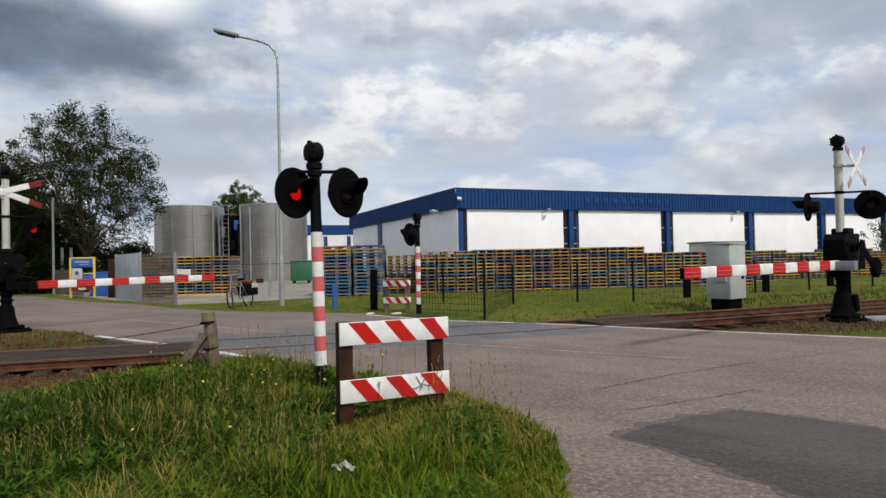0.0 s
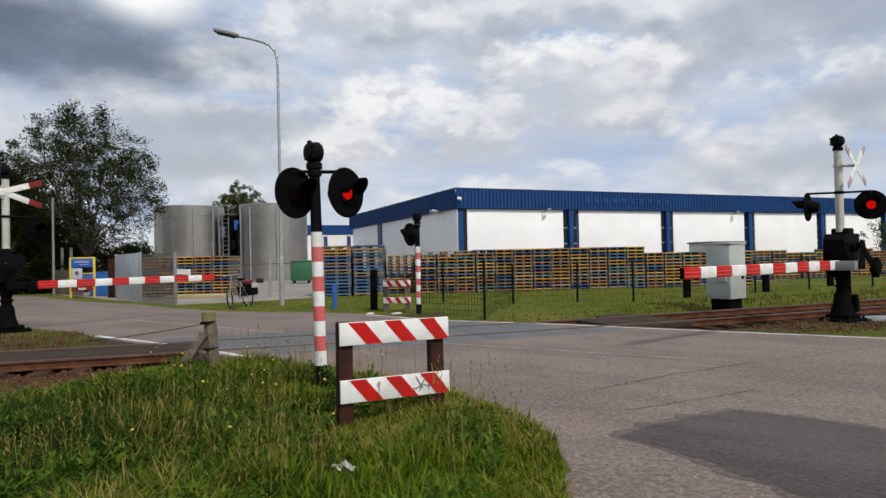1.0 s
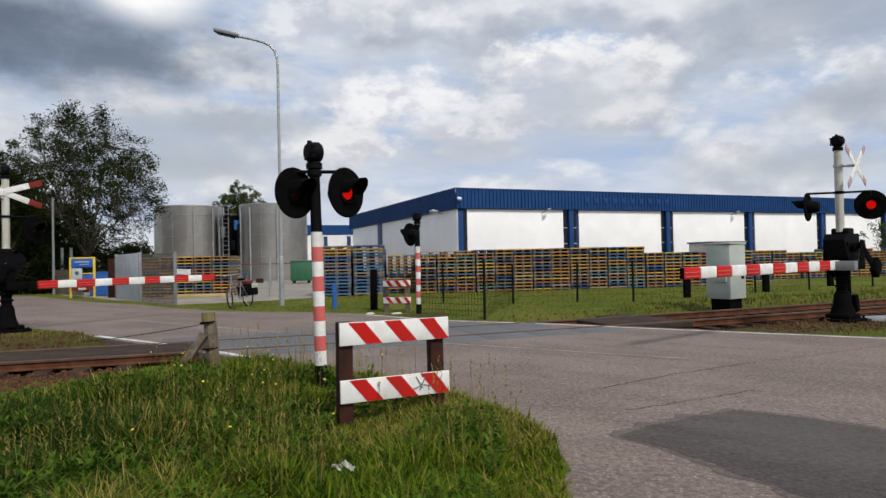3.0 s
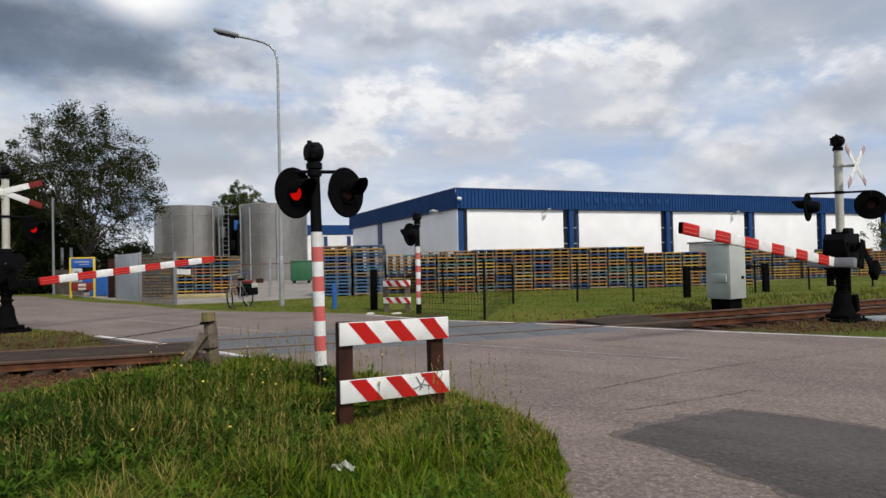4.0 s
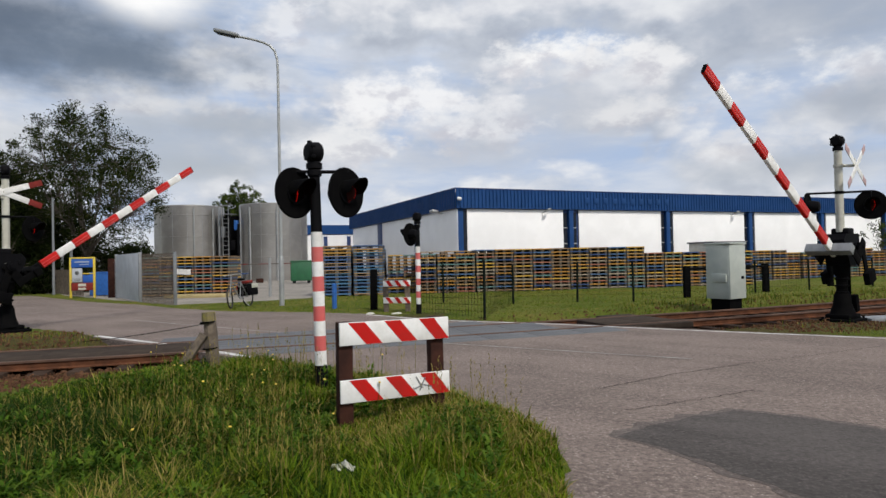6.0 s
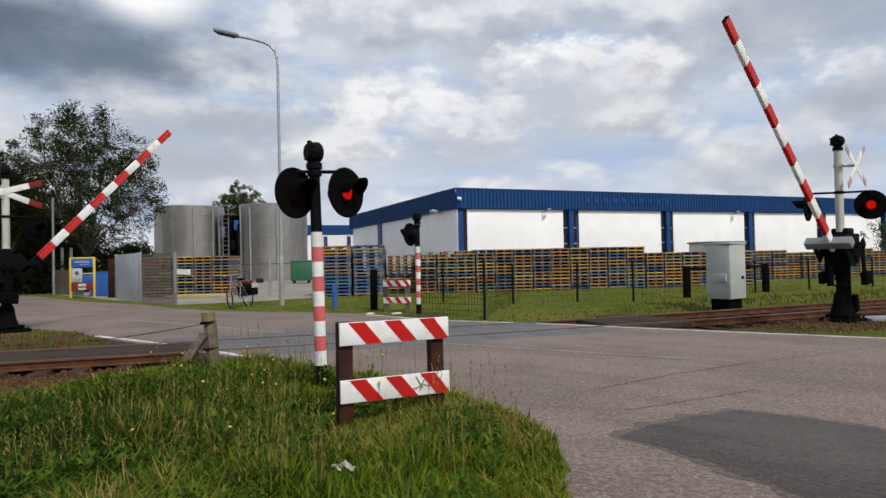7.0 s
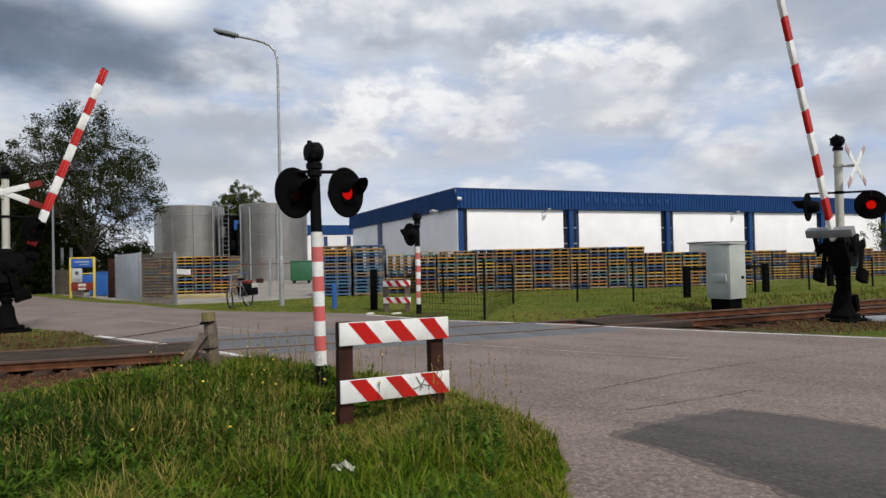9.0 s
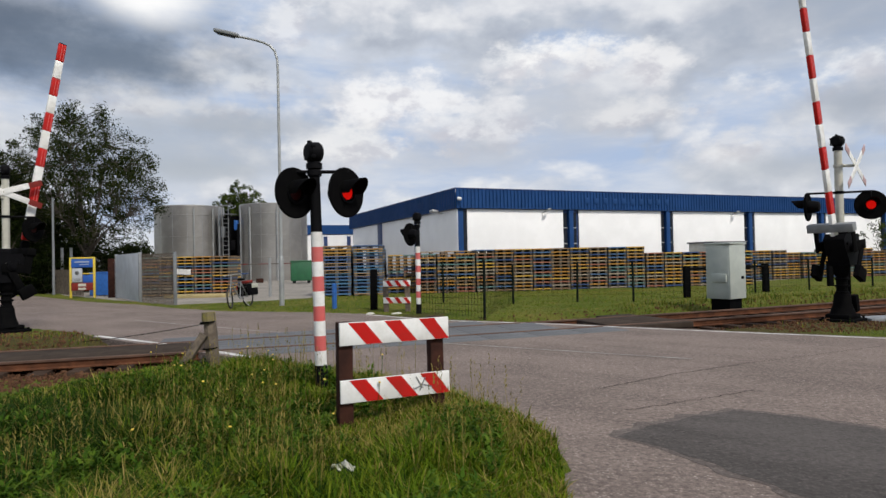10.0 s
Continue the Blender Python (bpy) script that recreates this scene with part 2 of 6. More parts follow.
TURF = ground_material()
ASPHALT = asphalt_material("asphalt", (0.168, 0.134, 0.118), 0.6, 0.9)
TAR = asphalt_material("asphalt_repair", (0.072, 0.064, 0.060), 0.8, 0.16, 0.6)
TARRIM = asphalt_material("scuffed_repair_rim", (0.112, 0.094, 0.085), 0.7, 0.4, 0.8)
DECK = asphalt_material("crossing_deck", (0.118, 0.122, 0.130), 0.25, 0.15, 0.3)
OLDDECK = material("dark_timber_deck", (0.060, 0.046, 0.036), 0.9, 0, (0.04, 0.03, 0.024), 3.0, 40.0, 0.5, 0.006, specular=0.06)
YARD = asphalt_material("concrete_yard", (0.24, 0.22, 0.195), 0.7, 0.2, 0.4)
LINE = material("road_paint", (0.72, 0.72, 0.70), 0.7, dirt=0.35, spots=2.5, other=(0.42, 0.40, 0.38), bump=0.1)
FAINT = material("worn_road_paint", (0.34, 0.33, 0.31), 0.8, 0, (0.21, 0.19, 0.17), 3.0, 30.0)
RAIL = material("rusty_rail", (0.135, 0.054, 0.027), 0.9, 0.0, (0.066, 0.028, 0.016), 3.0, 40.0, specular=0.12)
RAILTOP = material("worn_rail_head", (0.12, 0.064, 0.040), 0.75, 0.1, (0.07, 0.036, 0.023), 2.0, 40.0, 0.1)
SLEEPER = material("old_sleeper", (0.055, 0.036, 0.026), 0.9, 0, (0.035, 0.022, 0.016), 4.0, 50.0, tint=0.3, specular=0.1)
BALLAST = material("ballast_stone", (0.135, 0.068, 0.037), 0.95, 0, (0.060, 0.029, 0.017), 9.0, 30.0, 0.8, 0.02, specular=0.1)
BLACK = material("black_paint", (0.004, 0.004, 0.005), 0.6, 0, (0.006, 0.006, 0.007), 5.0, 80.0, 0.15, 0.003, specular=0.05)
BLACKMATT = material("matt_black_paint", (0.0035, 0.0035, 0.004), 0.8, 0, (0.005, 0.005, 0.005), 5.0, 80.0, 0.2, 0.003, specular=0.02)
WHITE = material("white_paint", (0.84, 0.84, 0.83), 0.45, 0, (0.66, 0.65, 0.62), 4.0, 60.0, 0.1, 0.002, 0.15)
RED = material("red_paint", (0.50, 0.012, 0.010), 0.5, 0, (0.40, 0.018, 0.014), 4.0, 60.0, 0.1, 0.002, 0.2, specular=0.15)
FADEDRED = material("faded_red_paint", (0.60, 0.10, 0.095), 0.5, 0, (0.55, 0.13, 0.12), 4.0, 60.0, 0.1, 0.002, 0.2)
CREAM = material("cream_mast_paint", (0.56, 0.55, 0.48), 0.5, 0, (0.44, 0.43, 0.37), 3.0, 60.0, 0.15, 0.003)
GREY = material("grey_steel", (0.26, 0.27, 0.28), 0.5, 0.3, (0.20, 0.21, 0.22), 4.0, 60.0, 0.15, 0.003)
GALV = material("galvanised_steel", (0.42, 0.43, 0.43), 0.5, 0.5, (0.33, 0.34, 0.34), 2.0, 40.0, 0.1, 0.003)
CABINET = material("grey_green_cabinet_paint", (0.42, 0.45, 0.41), 0.5, 0, (0.36, 0.39, 0.36), 2.5, 50.0, 0.1, 0.003, 0.12)
BROWNPOST = material("brown_stained_post", (0.055, 0.022, 0.015), 0.85, 0, (0.030, 0.014, 0.011), 5.0, 50.0, 0.5, 0.006, specular=0.1)
OLDWOOD = material("grey_weathered_wood", (0.17, 0.135, 0.10), 0.9, 0, (0.085, 0.066, 0.05), 8.0, 40.0, 0.8, 0.01)
MOSS = material("yellow_moss", (0.22, 0.19, 0.04), 0.95, 0, (0.16, 0.13, 0.08), 12.0, 60.0, 0.8, 0.01)
BLUE = material("blue_cladding", (0.015, 0.058, 0.185), 0.5, 0.0, (0.012, 0.048, 0.15), 0.6, 12.0, 0.05, 0.003, 0.12, specular=0.12)
DARKBLUE = material("dark_blue_frame", (0.022, 0.055, 0.17), 0.5, 0, (0.015, 0.035, 0.11), 2.0, 20.0, 0.05, 0.003)
CLAD = material("white_cladding", (0.87, 0.87, 0.87), 0.5, 0, (0.81, 0.81, 0.81), 0.5, 12.0, 0.04, 0.003, 0.08)
ROOFING = material("grey_roof_felt", (0.16, 0.16, 0.17), 0.9)
GLASS = material("dark_glass", (0.010, 0.013, 0.022), 0.12, 0, (0.016, 0.020, 0.028), 2.0, 20.0, 0, specular=0.18)
STEEL = material("brushed_tank_steel", (0.40, 0.38, 0.355), 0.42, 0.75, (0.33, 0.315, 0.295), 0.7, 9.0, 0.06, 0.004, 0.15)
BARK = material("bark", (0.085, 0.07, 0.055), 0.95, 0, (0.05, 0.04, 0.032), 5.0, 30.0, 0.9, 0.02)
TAN = material("pale_timber", (0.42, 0.34, 0.16), 0.8, 0, (0.34, 0.27, 0.13), 4.0, 40.0)
GREENBIN = material("green_plastic", (0.025, 0.13, 0.055), 0.5, 0, (0.02, 0.10, 0.045), 3.0)
YELLOW = material("yellow_paint", (0.70, 0.52, 0.05), 0.5, 0, (0.60, 0.43, 0.05), 5.0)
SIGNBLUE = material("sign_blue", (0.02, 0.10, 0.42), 0.4, 0, (0.02, 0.09, 0.36), 4.0)
POSTBLUE = material("blue_post_paint", (0.02, 0.12, 0.42), 0.5)
GATE = material("pale_grey_sheet", (0.48, 0.51, 0.55), 0.55, 0.1, (0.40, 0.42, 0.46), 1.5, 20.0, 0.1)
WIRE = material("dark_green_wire", (0.010, 0.014, 0.010), 0.8, specular=0.08)
RUBBER = material("black_rubber", (0.012, 0.012, 0.012), 0.8)
PALLET = pallet_material()
BLUEPALLET = pallet_material("blue_pallet_wood", [(0.0, (0.025, 0.07, 0.19)), (0.22, (0.04, 0.12, 0.30)), (0.48, (0.06, 0.20, 0.36)), (0.70, (0.58, 0.31, 0.06)), (0.86, (0.38, 0.23, 0.10))])
BLOCK = material("grey_pallet_block", (0.10, 0.084, 0.066), 0.9, 0, (0.05, 0.045, 0.038), 5.0, 40.0, 0.3, 0.004, tint=0.45)
GRASS = blades_material("grass_blades", [(0.2, (0.026, 0.060, 0.003)), (0.4, (0.066, 0.128, 0.005)), (0.6, (0.120, 0.186, 0.009)), (0.8, (0.195, 0.218, 0.018))])
# for bank tufts, and for the left verge with dimming put into the colour
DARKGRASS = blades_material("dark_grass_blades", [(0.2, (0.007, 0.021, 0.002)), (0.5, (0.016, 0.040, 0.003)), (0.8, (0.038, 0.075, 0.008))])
LEAF = blades_material("tree_leaves", [(0.2, (0.006, 0.011, 0.002)), (0.5, (0.014, 0.024, 0.004)), (0.8, (0.046, 0.056, 0.011))])
DRY = blades_material("dry_grass_blades", [(0.2, (0.13, 0.115, 0.022)), (0.5, (0.21, 0.175, 0.040)), (0.8, (0.32, 0.25, 0.080))])
WEED = blades_material("weed_leaves", [(0.2, (0.024, 0.060, 0.005)), (0.5, (0.054, 0.112, 0.009)), (0.8, (0.112, 0.165, 0.018))])
# copies of tree_leaves with shade, then sun, put into the colour
SHADELEAF = blades_material("shaded_leaves", [(0.2, (0.004, 0.008, 0.0015)), (0.5, (0.009, 0.016, 0.003)), (0.8, (0.026, 0.034, 0.007))])
SUNLEAF = blades_material("sunlit_leaves", [(0.2, (0.016, 0.032, 0.005)), (0.5, (0.040, 0.066, 0.010)), (0.8, (0.10, 0.12, 0.024))])
DULLRED = material("dull_red_sheeting", (0.22, 0.030, 0.024), 0.6, 0, (0.16, 0.026, 0.022), 5.0, 60.0, 0.1, 0.002, specular=0.1)
PINK = material("bleached_pink_sheeting", (0.50, 0.36, 0.36), 0.6, 0, (0.36, 0.22, 0.23), 9.0, 60.0, 0.1, 0.002)
SKY = sky_material()

# ---------------------------------------------------------------- mesh helpers


def box(bm, sx, sy, sz, m=None, bevel=0.0):
    """A box of these sizes about its own middle, edges rounded off by bevel."""
    made = bmesh.ops.create_cube(bm, size=1.0, matrix=(m or Matrix()) @ Matrix.Diagonal((sx, sy, sz, 1)))
    if bevel:
        edges = {e for v in made["verts"] for e in v.link_edges}
        bmesh.ops.bevel(bm, geom=list(edges), offset=bevel, segments=2, affect="EDGES", profile=0.5)
    return bm


def tube(bm, a, b, r, r2=None, seg=12, caps=True):
    """A round bar from a to b."""
    a, b = Vector(a), Vector(b)
    if not caps:
        turn = (b - a).to_track_quat("Z", "Y")
        rings = []
        for p, q in ((a, r), (b, r if r2 is None else r2)):
            rings.append([bm.verts.new(p + turn @ Vector((q * math.cos(2 * math.pi * i / seg), q * math.sin(2 * math.pi * i / seg), 0))) for i in range(seg)])
        for i in range(seg):
            bm.faces.new((rings[0][i], rings[0][(i + 1) % seg], rings[1][(i + 1) % seg], rings[1][i]))
        return bm
    m = Matrix.Translation((a + b) / 2) @ (b - a).to_track_quat("Z", "Y").to_matrix().to_4x4()
    bmesh.ops.create_cone(bm, cap_ends=caps, segments=seg, radius1=r, radius2=r if r2 is None else r2, depth=(b - a).length, matrix=m)
    return bm


def lathe(bm, profile, m=None, seg=24):
    """A body of revolution about z from (radius, height) pairs."""
    rings = []
    for r, z in profile:
        rings.append([bm.verts.new((r * math.cos(2 * math.pi * i / seg), r * math.sin(2 * math.pi * i / seg), z)) for i in range(seg)])
    for a, b in zip(rings, rings[1:]):
        for i in range(seg):
            bm.faces.new((a[i], a[(i + 1) % seg], b[(i + 1) % seg], b[i]))
    bm.faces.new(rings[0][::-1])
    bm.faces.new(rings[-1])
    if m is not None:
        bmesh.ops.transform(bm, matrix=m, verts=[v for ring in rings for v in ring])
    return bm


def slab(bm, outline, z0, z1):
    """A plate over an outline in x, y."""
    top = [bm.verts.new((x, y, z1)) for x, y in outline]
    low = [bm.verts.new((x, y, z0)) for x, y in outline]
    bm.faces.new(top)
    bm.faces.new(low[::-1])
    for i in range(len(top)):
        j = (i + 1) % len(top)
        bm.faces.new((top[i], low[i], low[j], top[j]))
    bmesh.ops.recalc_face_normals(bm, faces=bm.faces[:])
    return bm


def mesh_of(name, bm, mat, smooth=True):
    me = bpy.data.meshes.new(name)
    bm.to_mesh(me)
    bm.free()
    me.materials.append(mat)
    if smooth:
        me.shade_smooth()
        me.set_sharp_from_angle(angle=radians(35))
    return me


def part(name, bm, mat, parent, label="", m=None):
    """One mesh under a thing or a part; bm is a bmesh, or a mesh that alike pieces share."""
    me = bm if isinstance(bm, bpy.types.Mesh) else mesh_of(name, bm, mat)
    ob = new(name, me)
    ob.parent = parent
    if m is not None:
        ob.matrix_basis = m
    return tagged(ob, label)


def thing(name, label, category, m=None, group="", kind=""):
    ob = new(name)
    ob.empty_display_size = 0.2
    if m is not None:
        ob.matrix_basis = m
    return tagged(ob, label, category, group, kind)


def solid(name, bm, mat, label, category, m=None, group="", kind=""):
    """A thing that is one mesh."""
    ob = new(name, mesh_of(name, bm, mat))
    if m is not None:
        ob.matrix_basis = m
    return tagged(ob, label, category, group, kind)


def B():
    return bmesh.new()


# ---------------------------------------------------------------- ground, road, track
ROAD_DIR = Vector((0.83, -0.56, 0)).normalized()


def track_y(x):
    """The railway's centre line."""
    def far(u):
        return 11.75 + 0.36 * (u + 6.2) + 0.004 * (u + 6.2) * (u - 12.8)
    if x < -14:
        return far(-14) - 0.79 + (x + 14) * 0.222
    if x > 20:
        return far(20) - 0.79 + (x - 20) * 0.494
    return far(x) - 0.79


def track_frame(x):
    y = track_y(x)
    d = Vector((0.1, track_y(x + 0.05) - track_y(x - 0.05), 0)).normalized()
    return Vector((x, y, 0)), d, Vector((-d.y, d.x, 0))


ROAD = [(-60, 61), (-21.6, 33.2), (-15.6, 27.1), (-11.6, 24.0), (-9.6, 21.9), (-6.9, 19.75), (-4.1, 18.65), (-2.2, 17.65), (-0.1, 15.5),
        (2.67, 13.95), (4.65, 12.55), (7.49, 10.69), (30, -4.5), (30, -30), (-3, -30), (-0.4, -6), (0.15, 0), (0.55, 3.0), (0.70, 4.0), (0.82, 4.98),
        (0.70, 5.63), (0.34, 6.35), (0.0, 6.9), (-1.2, 8.1), (-2.82, 9.56), (-4.52, 11.0), (-7.4, 13.3), (-9.3, 14.9), (-10.5, 15.6), (-14.0, 19.5),
        (-22.5, 31.5), (-62, 57)]


YARD_EDGE = [(-21, 34), (-12.2, 25.2), (-9.95, 23.1), (-6.2, 25.0), (-5.6, 25.3), (-5.4, 30), (-1, 29), (14, 31), (40, 44), (60, 54), (40, 100), (-40, 100), (-40, 55)]


def inside(x, y, poly):
    c = False
    j = len(poly) - 1
    for i in range(len(poly)):
        (xi, yi), (xj, yj) = poly[i], poly[j]
        if (yi > y) != (yj > y) and x < (xj - xi) * (y - yi) / (yj - yi) + xi:
            c = not c
        j = i
    return c


def well_inside(x, y, poly, by=0.07):
    return inside(x, y, poly) and all(inside(x + dx, y + dy, poly) for dx, dy in ((by, 0), (-by, 0), (0, by), (0, -by)))


def bare(x, y):
    """Stony shoulder of the line where no grass grows."""
    return x < -3.8 and y > 6.35 + 1.75 * max(0.0, x + 5.6) + 0.25 * noise.noise((x * 3, y * 3, 2))


def ground_height(x, y):
    z = 0.02 + 0.03 * noise.noise((x * 0.6, y * 0.6, 0)) + 0.02 * noise.noise((x * 2, y * 2, 3))
    if well_inside(x, y, ROAD) or inside(x, y, YARD_EDGE):
        z = -0.06
    if abs(x) < 150:
        d = abs(y - track_y(x)) * 0.94
        dip = max(0.0, min(1.0, (2.5 - d) / 0.9))
        z -= 0.26 * dip if z > -0.06 else 0.14 * dip
    return z


def make_ground():
    def axis(lo, hi, step):
        mid = list(np.arange(lo, hi + 1e-6, step))
        return [lo - q for q in (3600, 1500, 600, 250, 100, 40, 15, 5)] + mid + [hi + q for q in (5, 15, 40, 100, 250, 600, 1500, 3600)]
    xs, ys = axis(-22, 26, 0.2), axis(-2, 34, 0.2)
    verts = [(x, y, ground_height(x, y)) for y in ys for x in xs]
    w = len(xs)
    faces = [(j * w + i, j * w + i + 1, (j + 1) * w + i + 1, (j + 1) * w + i) for j in range(len(ys) - 1) for i in range(w - 1)]
    me = bpy.data.meshes.new("ground")
    me.from_pydata(verts, [], faces)
    me.materials.append(TURF)
    me.shade_smooth()
    tagged(new("ground", me), "flat rough grass verge with brown earth patches", "ground", kind="structure")

    road = tagged(new("road", mesh_of("road", slab(B(), ROAD, -0.6, 0.0), ASPHALT, False)), "worn grey-brown asphalt road over the crossing", "road", kind="structure")
    patch = [(1.42, 5.2), (1.75, 5.5), (2.25, 5.75), (2.7, 5.98), (3.2, 5.68), (3.6, 5.2), (4.3, 4.4), (5.6, 2.9), (4.6, 1.9), (3.0, 2.9), (2.15, 3.85), (1.75, 4.75)]
    ragged_edge = []
    for (ax, ay), (bx, by) in zip(patch, patch[1:] + patch[:1]):
        for k in range(10):
            px, py = ax + (bx - ax) * k / 10, ay + (by - ay) * k / 10
            ragged_edge.append((px + 0.05 * noise.noise((px * 5, py * 5, 0)), py + 0.05 * noise.noise((px * 5, py * 5, 4))))
    patch = ragged_edge
    rim = []
    for px, py in patch:
        out = (Vector((px, py)) - Vector((3.3, 4.0))).normalized() * (0.10 + 0.09 * noise.noise((px * 7, py * 7, 9)))
        rim.append((px + out.x, py + out.y))
    part("repair_rim", slab(B(), rim, -0.05, 0.0025), TARRIM, road, "scuffed thin rim of the asphalt repair")
    part("asphalt_repair", slab(B(), patch, -0.05, 0.004), TAR, road, "smooth dark asphalt repair patch")
    # edge lines
    def ribbon(points, width, z=0.005):
        bm = B()
        left, right = [], []
        for i, p in enumerate(points):
            a, b = Vector(points[max(0, i - 1)]), Vector(points[min(len(points) - 1, i + 1)])
            d = (b - a).normalized()
            nrm = Vector((-d.y, d.x)) * width / 2
            left.append(bm.verts.new((p[0] + nrm.x, p[1] + nrm.y, z)))
            right.append(bm.verts.new((p[0] - nrm.x, p[1] - nrm.y, z)))
        for i in range(len(points) - 1):
            bm.faces.new((left[i], right[i], right[i + 1], left[i + 1]))
        bmesh.ops.recalc_face_normals(bm, faces=bm.faces[:])
        return bm
    part("edge_line", ribbon([(-2.15, 17.3), (-0.15, 15.3), (2.55, 13.77), (4.53, 12.37), (7.4, 10.5), (12, 7.3)], 0.09), LINE, road, "thin worn white edge line")
    part("edge_line", ribbon([(-7.5, 13.52), (-5.8, 12.27), (-4.4, 11.12), (-2.7, 9.67)], 0.13), LINE, road, "white edge line beside the ballast")
    part("centre_line", ribbon([(-8.5, 17.2), (-4.2, 13.9), (0.2, 11.0), (3.5, 8.9)], 0.05), FAINT, road, "faint worn centre line")
    for pts in ([(1.64, 7.03), (2.8, 7.8), (4.03, 8.45), (6.84, 9.76), (9, 10.2)], [(1.74, 6.08), (2.6, 6.45), (3.38, 6.85)]):
        wob = []
        for (ax, ay), (bx, by) in zip(pts, pts[1:]):
            for k in range(14):
                s = k / 14
                wob.append((ax + (bx - ax) * s + random.uniform(-0.02, 0.02), ay + (by - ay) * s + random.uniform(-0.02, 0.02)))
        part("crack", ribbon(wob, 0.009, 0.004), BLACKMATT, road, "dark crack in the asphalt")
    tagged(new("yard", mesh_of("yard", slab(B(), YARD_EDGE, -0.6, -0.006), YARD, False)), "pale concrete factory yard", "yard", kind="structure")


make_ground()


def make_track():
    track = thing("railway_track", "rusty single railway track on ballast with sleepers", "railway track", kind="structure")
    xs = [-60, -50, -40, -30] + list(np.arange(-24, 40.1, 1.0)) + [50, 65, 80, 100, 120]
    def swept(profile, offset, z):
        bm = B()
        rings = []
        for x in xs:
            p, d, nrm = track_frame(x)
            rings.append([bm.verts.new(p + nrm * (offset + a) + Vector((0, 0, z + h))) for a, h in profile])
        for a, b in zip(rings, rings[1:]):
            for i in range(len(profile)):
                j = (i + 1) % len(profile)
                bm.faces.new((a[i], a[j], b[j], b[i]))
        bm.faces.new(rings[0])
        bm.faces.new(rings[-1][::-1])
        bmesh.ops.recalc_face_normals(bm, faces=bm.faces[:])
        return bm
    foot = [(-0.065, 0), (0.065, 0), (0.065, 0.014), (0.012, 0.03), (0.012, 0.10), (0.036, 0.115), (-0.036, 0.115), (-0.012, 0.10), (-0.012, 0.03), (-0.065, 0.014)]
    head = [(-0.034, 0), (0.034, 0), (0.034, 0.028), (0.026, 0.036), (-0.026, 0.036), (-0.034, 0.028)]
    for side in (-0.755, 0.755):
        rail = part("rail", swept(foot, side, -0.135), RAIL, track)
        part("rail_head", swept(head, side, -0.019), RAILTOP, rail, "worn rail head")
    bm = B()
    box(bm, 0.24, 2.5, 0.16, Matrix.Translation((0, 0, -0.215)), 0.012)
    me = mesh_of("sleeper", bm, SLEEPER)
    x = -20.0
    while x < 34:
        p, d, nrm = track_frame(x)
        if not inside(x, p.y, ROAD):
            part("sleeper", me, SLEEPER, track, m=Matrix.Translation(p) @ pose(0, 0, random.uniform(-0.01, 0.01), 0, 0, math.degrees(math.atan2(d.y, d.x)) + random.uniform(-1.5, 1.5)))
        x += 0.58
    # loose stones of the bed
    rng = np.random.default_rng(4)
    verts, faces = [], []
    shape = [(1, 0, -.5), (-.5, .87, -.5), (-.5, -.87, -.5), (.3, .2, .6), (-.4, .3, .5), (0, -.4, .55)]
    tris = [(0, 1, 3), (1, 4, 3), (1, 2, 4), (2, 5, 4), (2, 0, 5), (0, 3, 5), (3, 4, 5)]
    for k in range(12000):
        x = rng.uniform(-16, 24)
        if abs(x) > 16 and rng.random() < 0.4:
            continue
        p, d, nrm = track_frame(x)
        q = p + nrm * float(np.clip(rng.normal(-0.1, 1.15), -2.6, 2.3))
        if inside(q.x, q.y, ROAD):
            continue
        s, a = rng.uniform(0.02, 0.045), rng.uniform(0, 6.28)
        z = ground_height(q.x, q.y) + 0.035 + rng.uniform(0, 0.02)
        base = len(verts)
        for vx, vy, vz in shape:
            vx, vy, vz = vx * rng.uniform(.7, 1.3), vy * rng.uniform(.7, 1.3), vz * rng.uniform(.6, 1.2)
            verts.append((q.x + s * (vx * math.cos(a) - vy * math.sin(a)), q.y + s * (vx * math.sin(a) + vy * math.cos(a)), z + s * vz))
        faces += [tuple(base + i for i in f) for f in tris]
    for k in range(5200):
        q = Vector((rng.uniform(-9.5, -3.4), rng.uniform(5.9, 10.6), 0))
        if not bare(q.x, q.y) or inside(q.x, q.y, ROAD):
            continue
        s, a = rng.uniform(0.02, 0.05), rng.uniform(0, 6.28)
        z = ground_height(q.x, q.y) + rng.uniform(0, 0.02)
        base = len(verts)
        for vx, vy, vz in shape:
            vx, vy, vz = vx * rng.uniform(.7, 1.3), vy * rng.uniform(.7, 1.3), vz * rng.uniform(.6, 1.2)
            verts.append((q.x + s * (vx * math.cos(a) - vy * math.sin(a)), q.y + s * (vx * math.sin(a) + vy * math.cos(a)), z + s * vz))
        faces += [tuple(base + i for i in f) for f in tris]
    for k in range(7600):
        x = rng.uniform(5.0, 15.0) if k % 3 else rng.uniform(-16.0, -7.0)
        q, d, nrm = track_frame(x)
        q = q + nrm * float(-1.5 - 2.6 * rng.random() ** 1.5) * (1 if k % 3 else -1)
        if inside(q.x, q.y - 0.1, ROAD):
            continue
        s, a = rng.uniform(0.015, 0.04), rng.uniform(0, 6.28)
        z = ground_height(q.x, q.y) + rng.uniform(0, 0.02)
        base = len(verts)
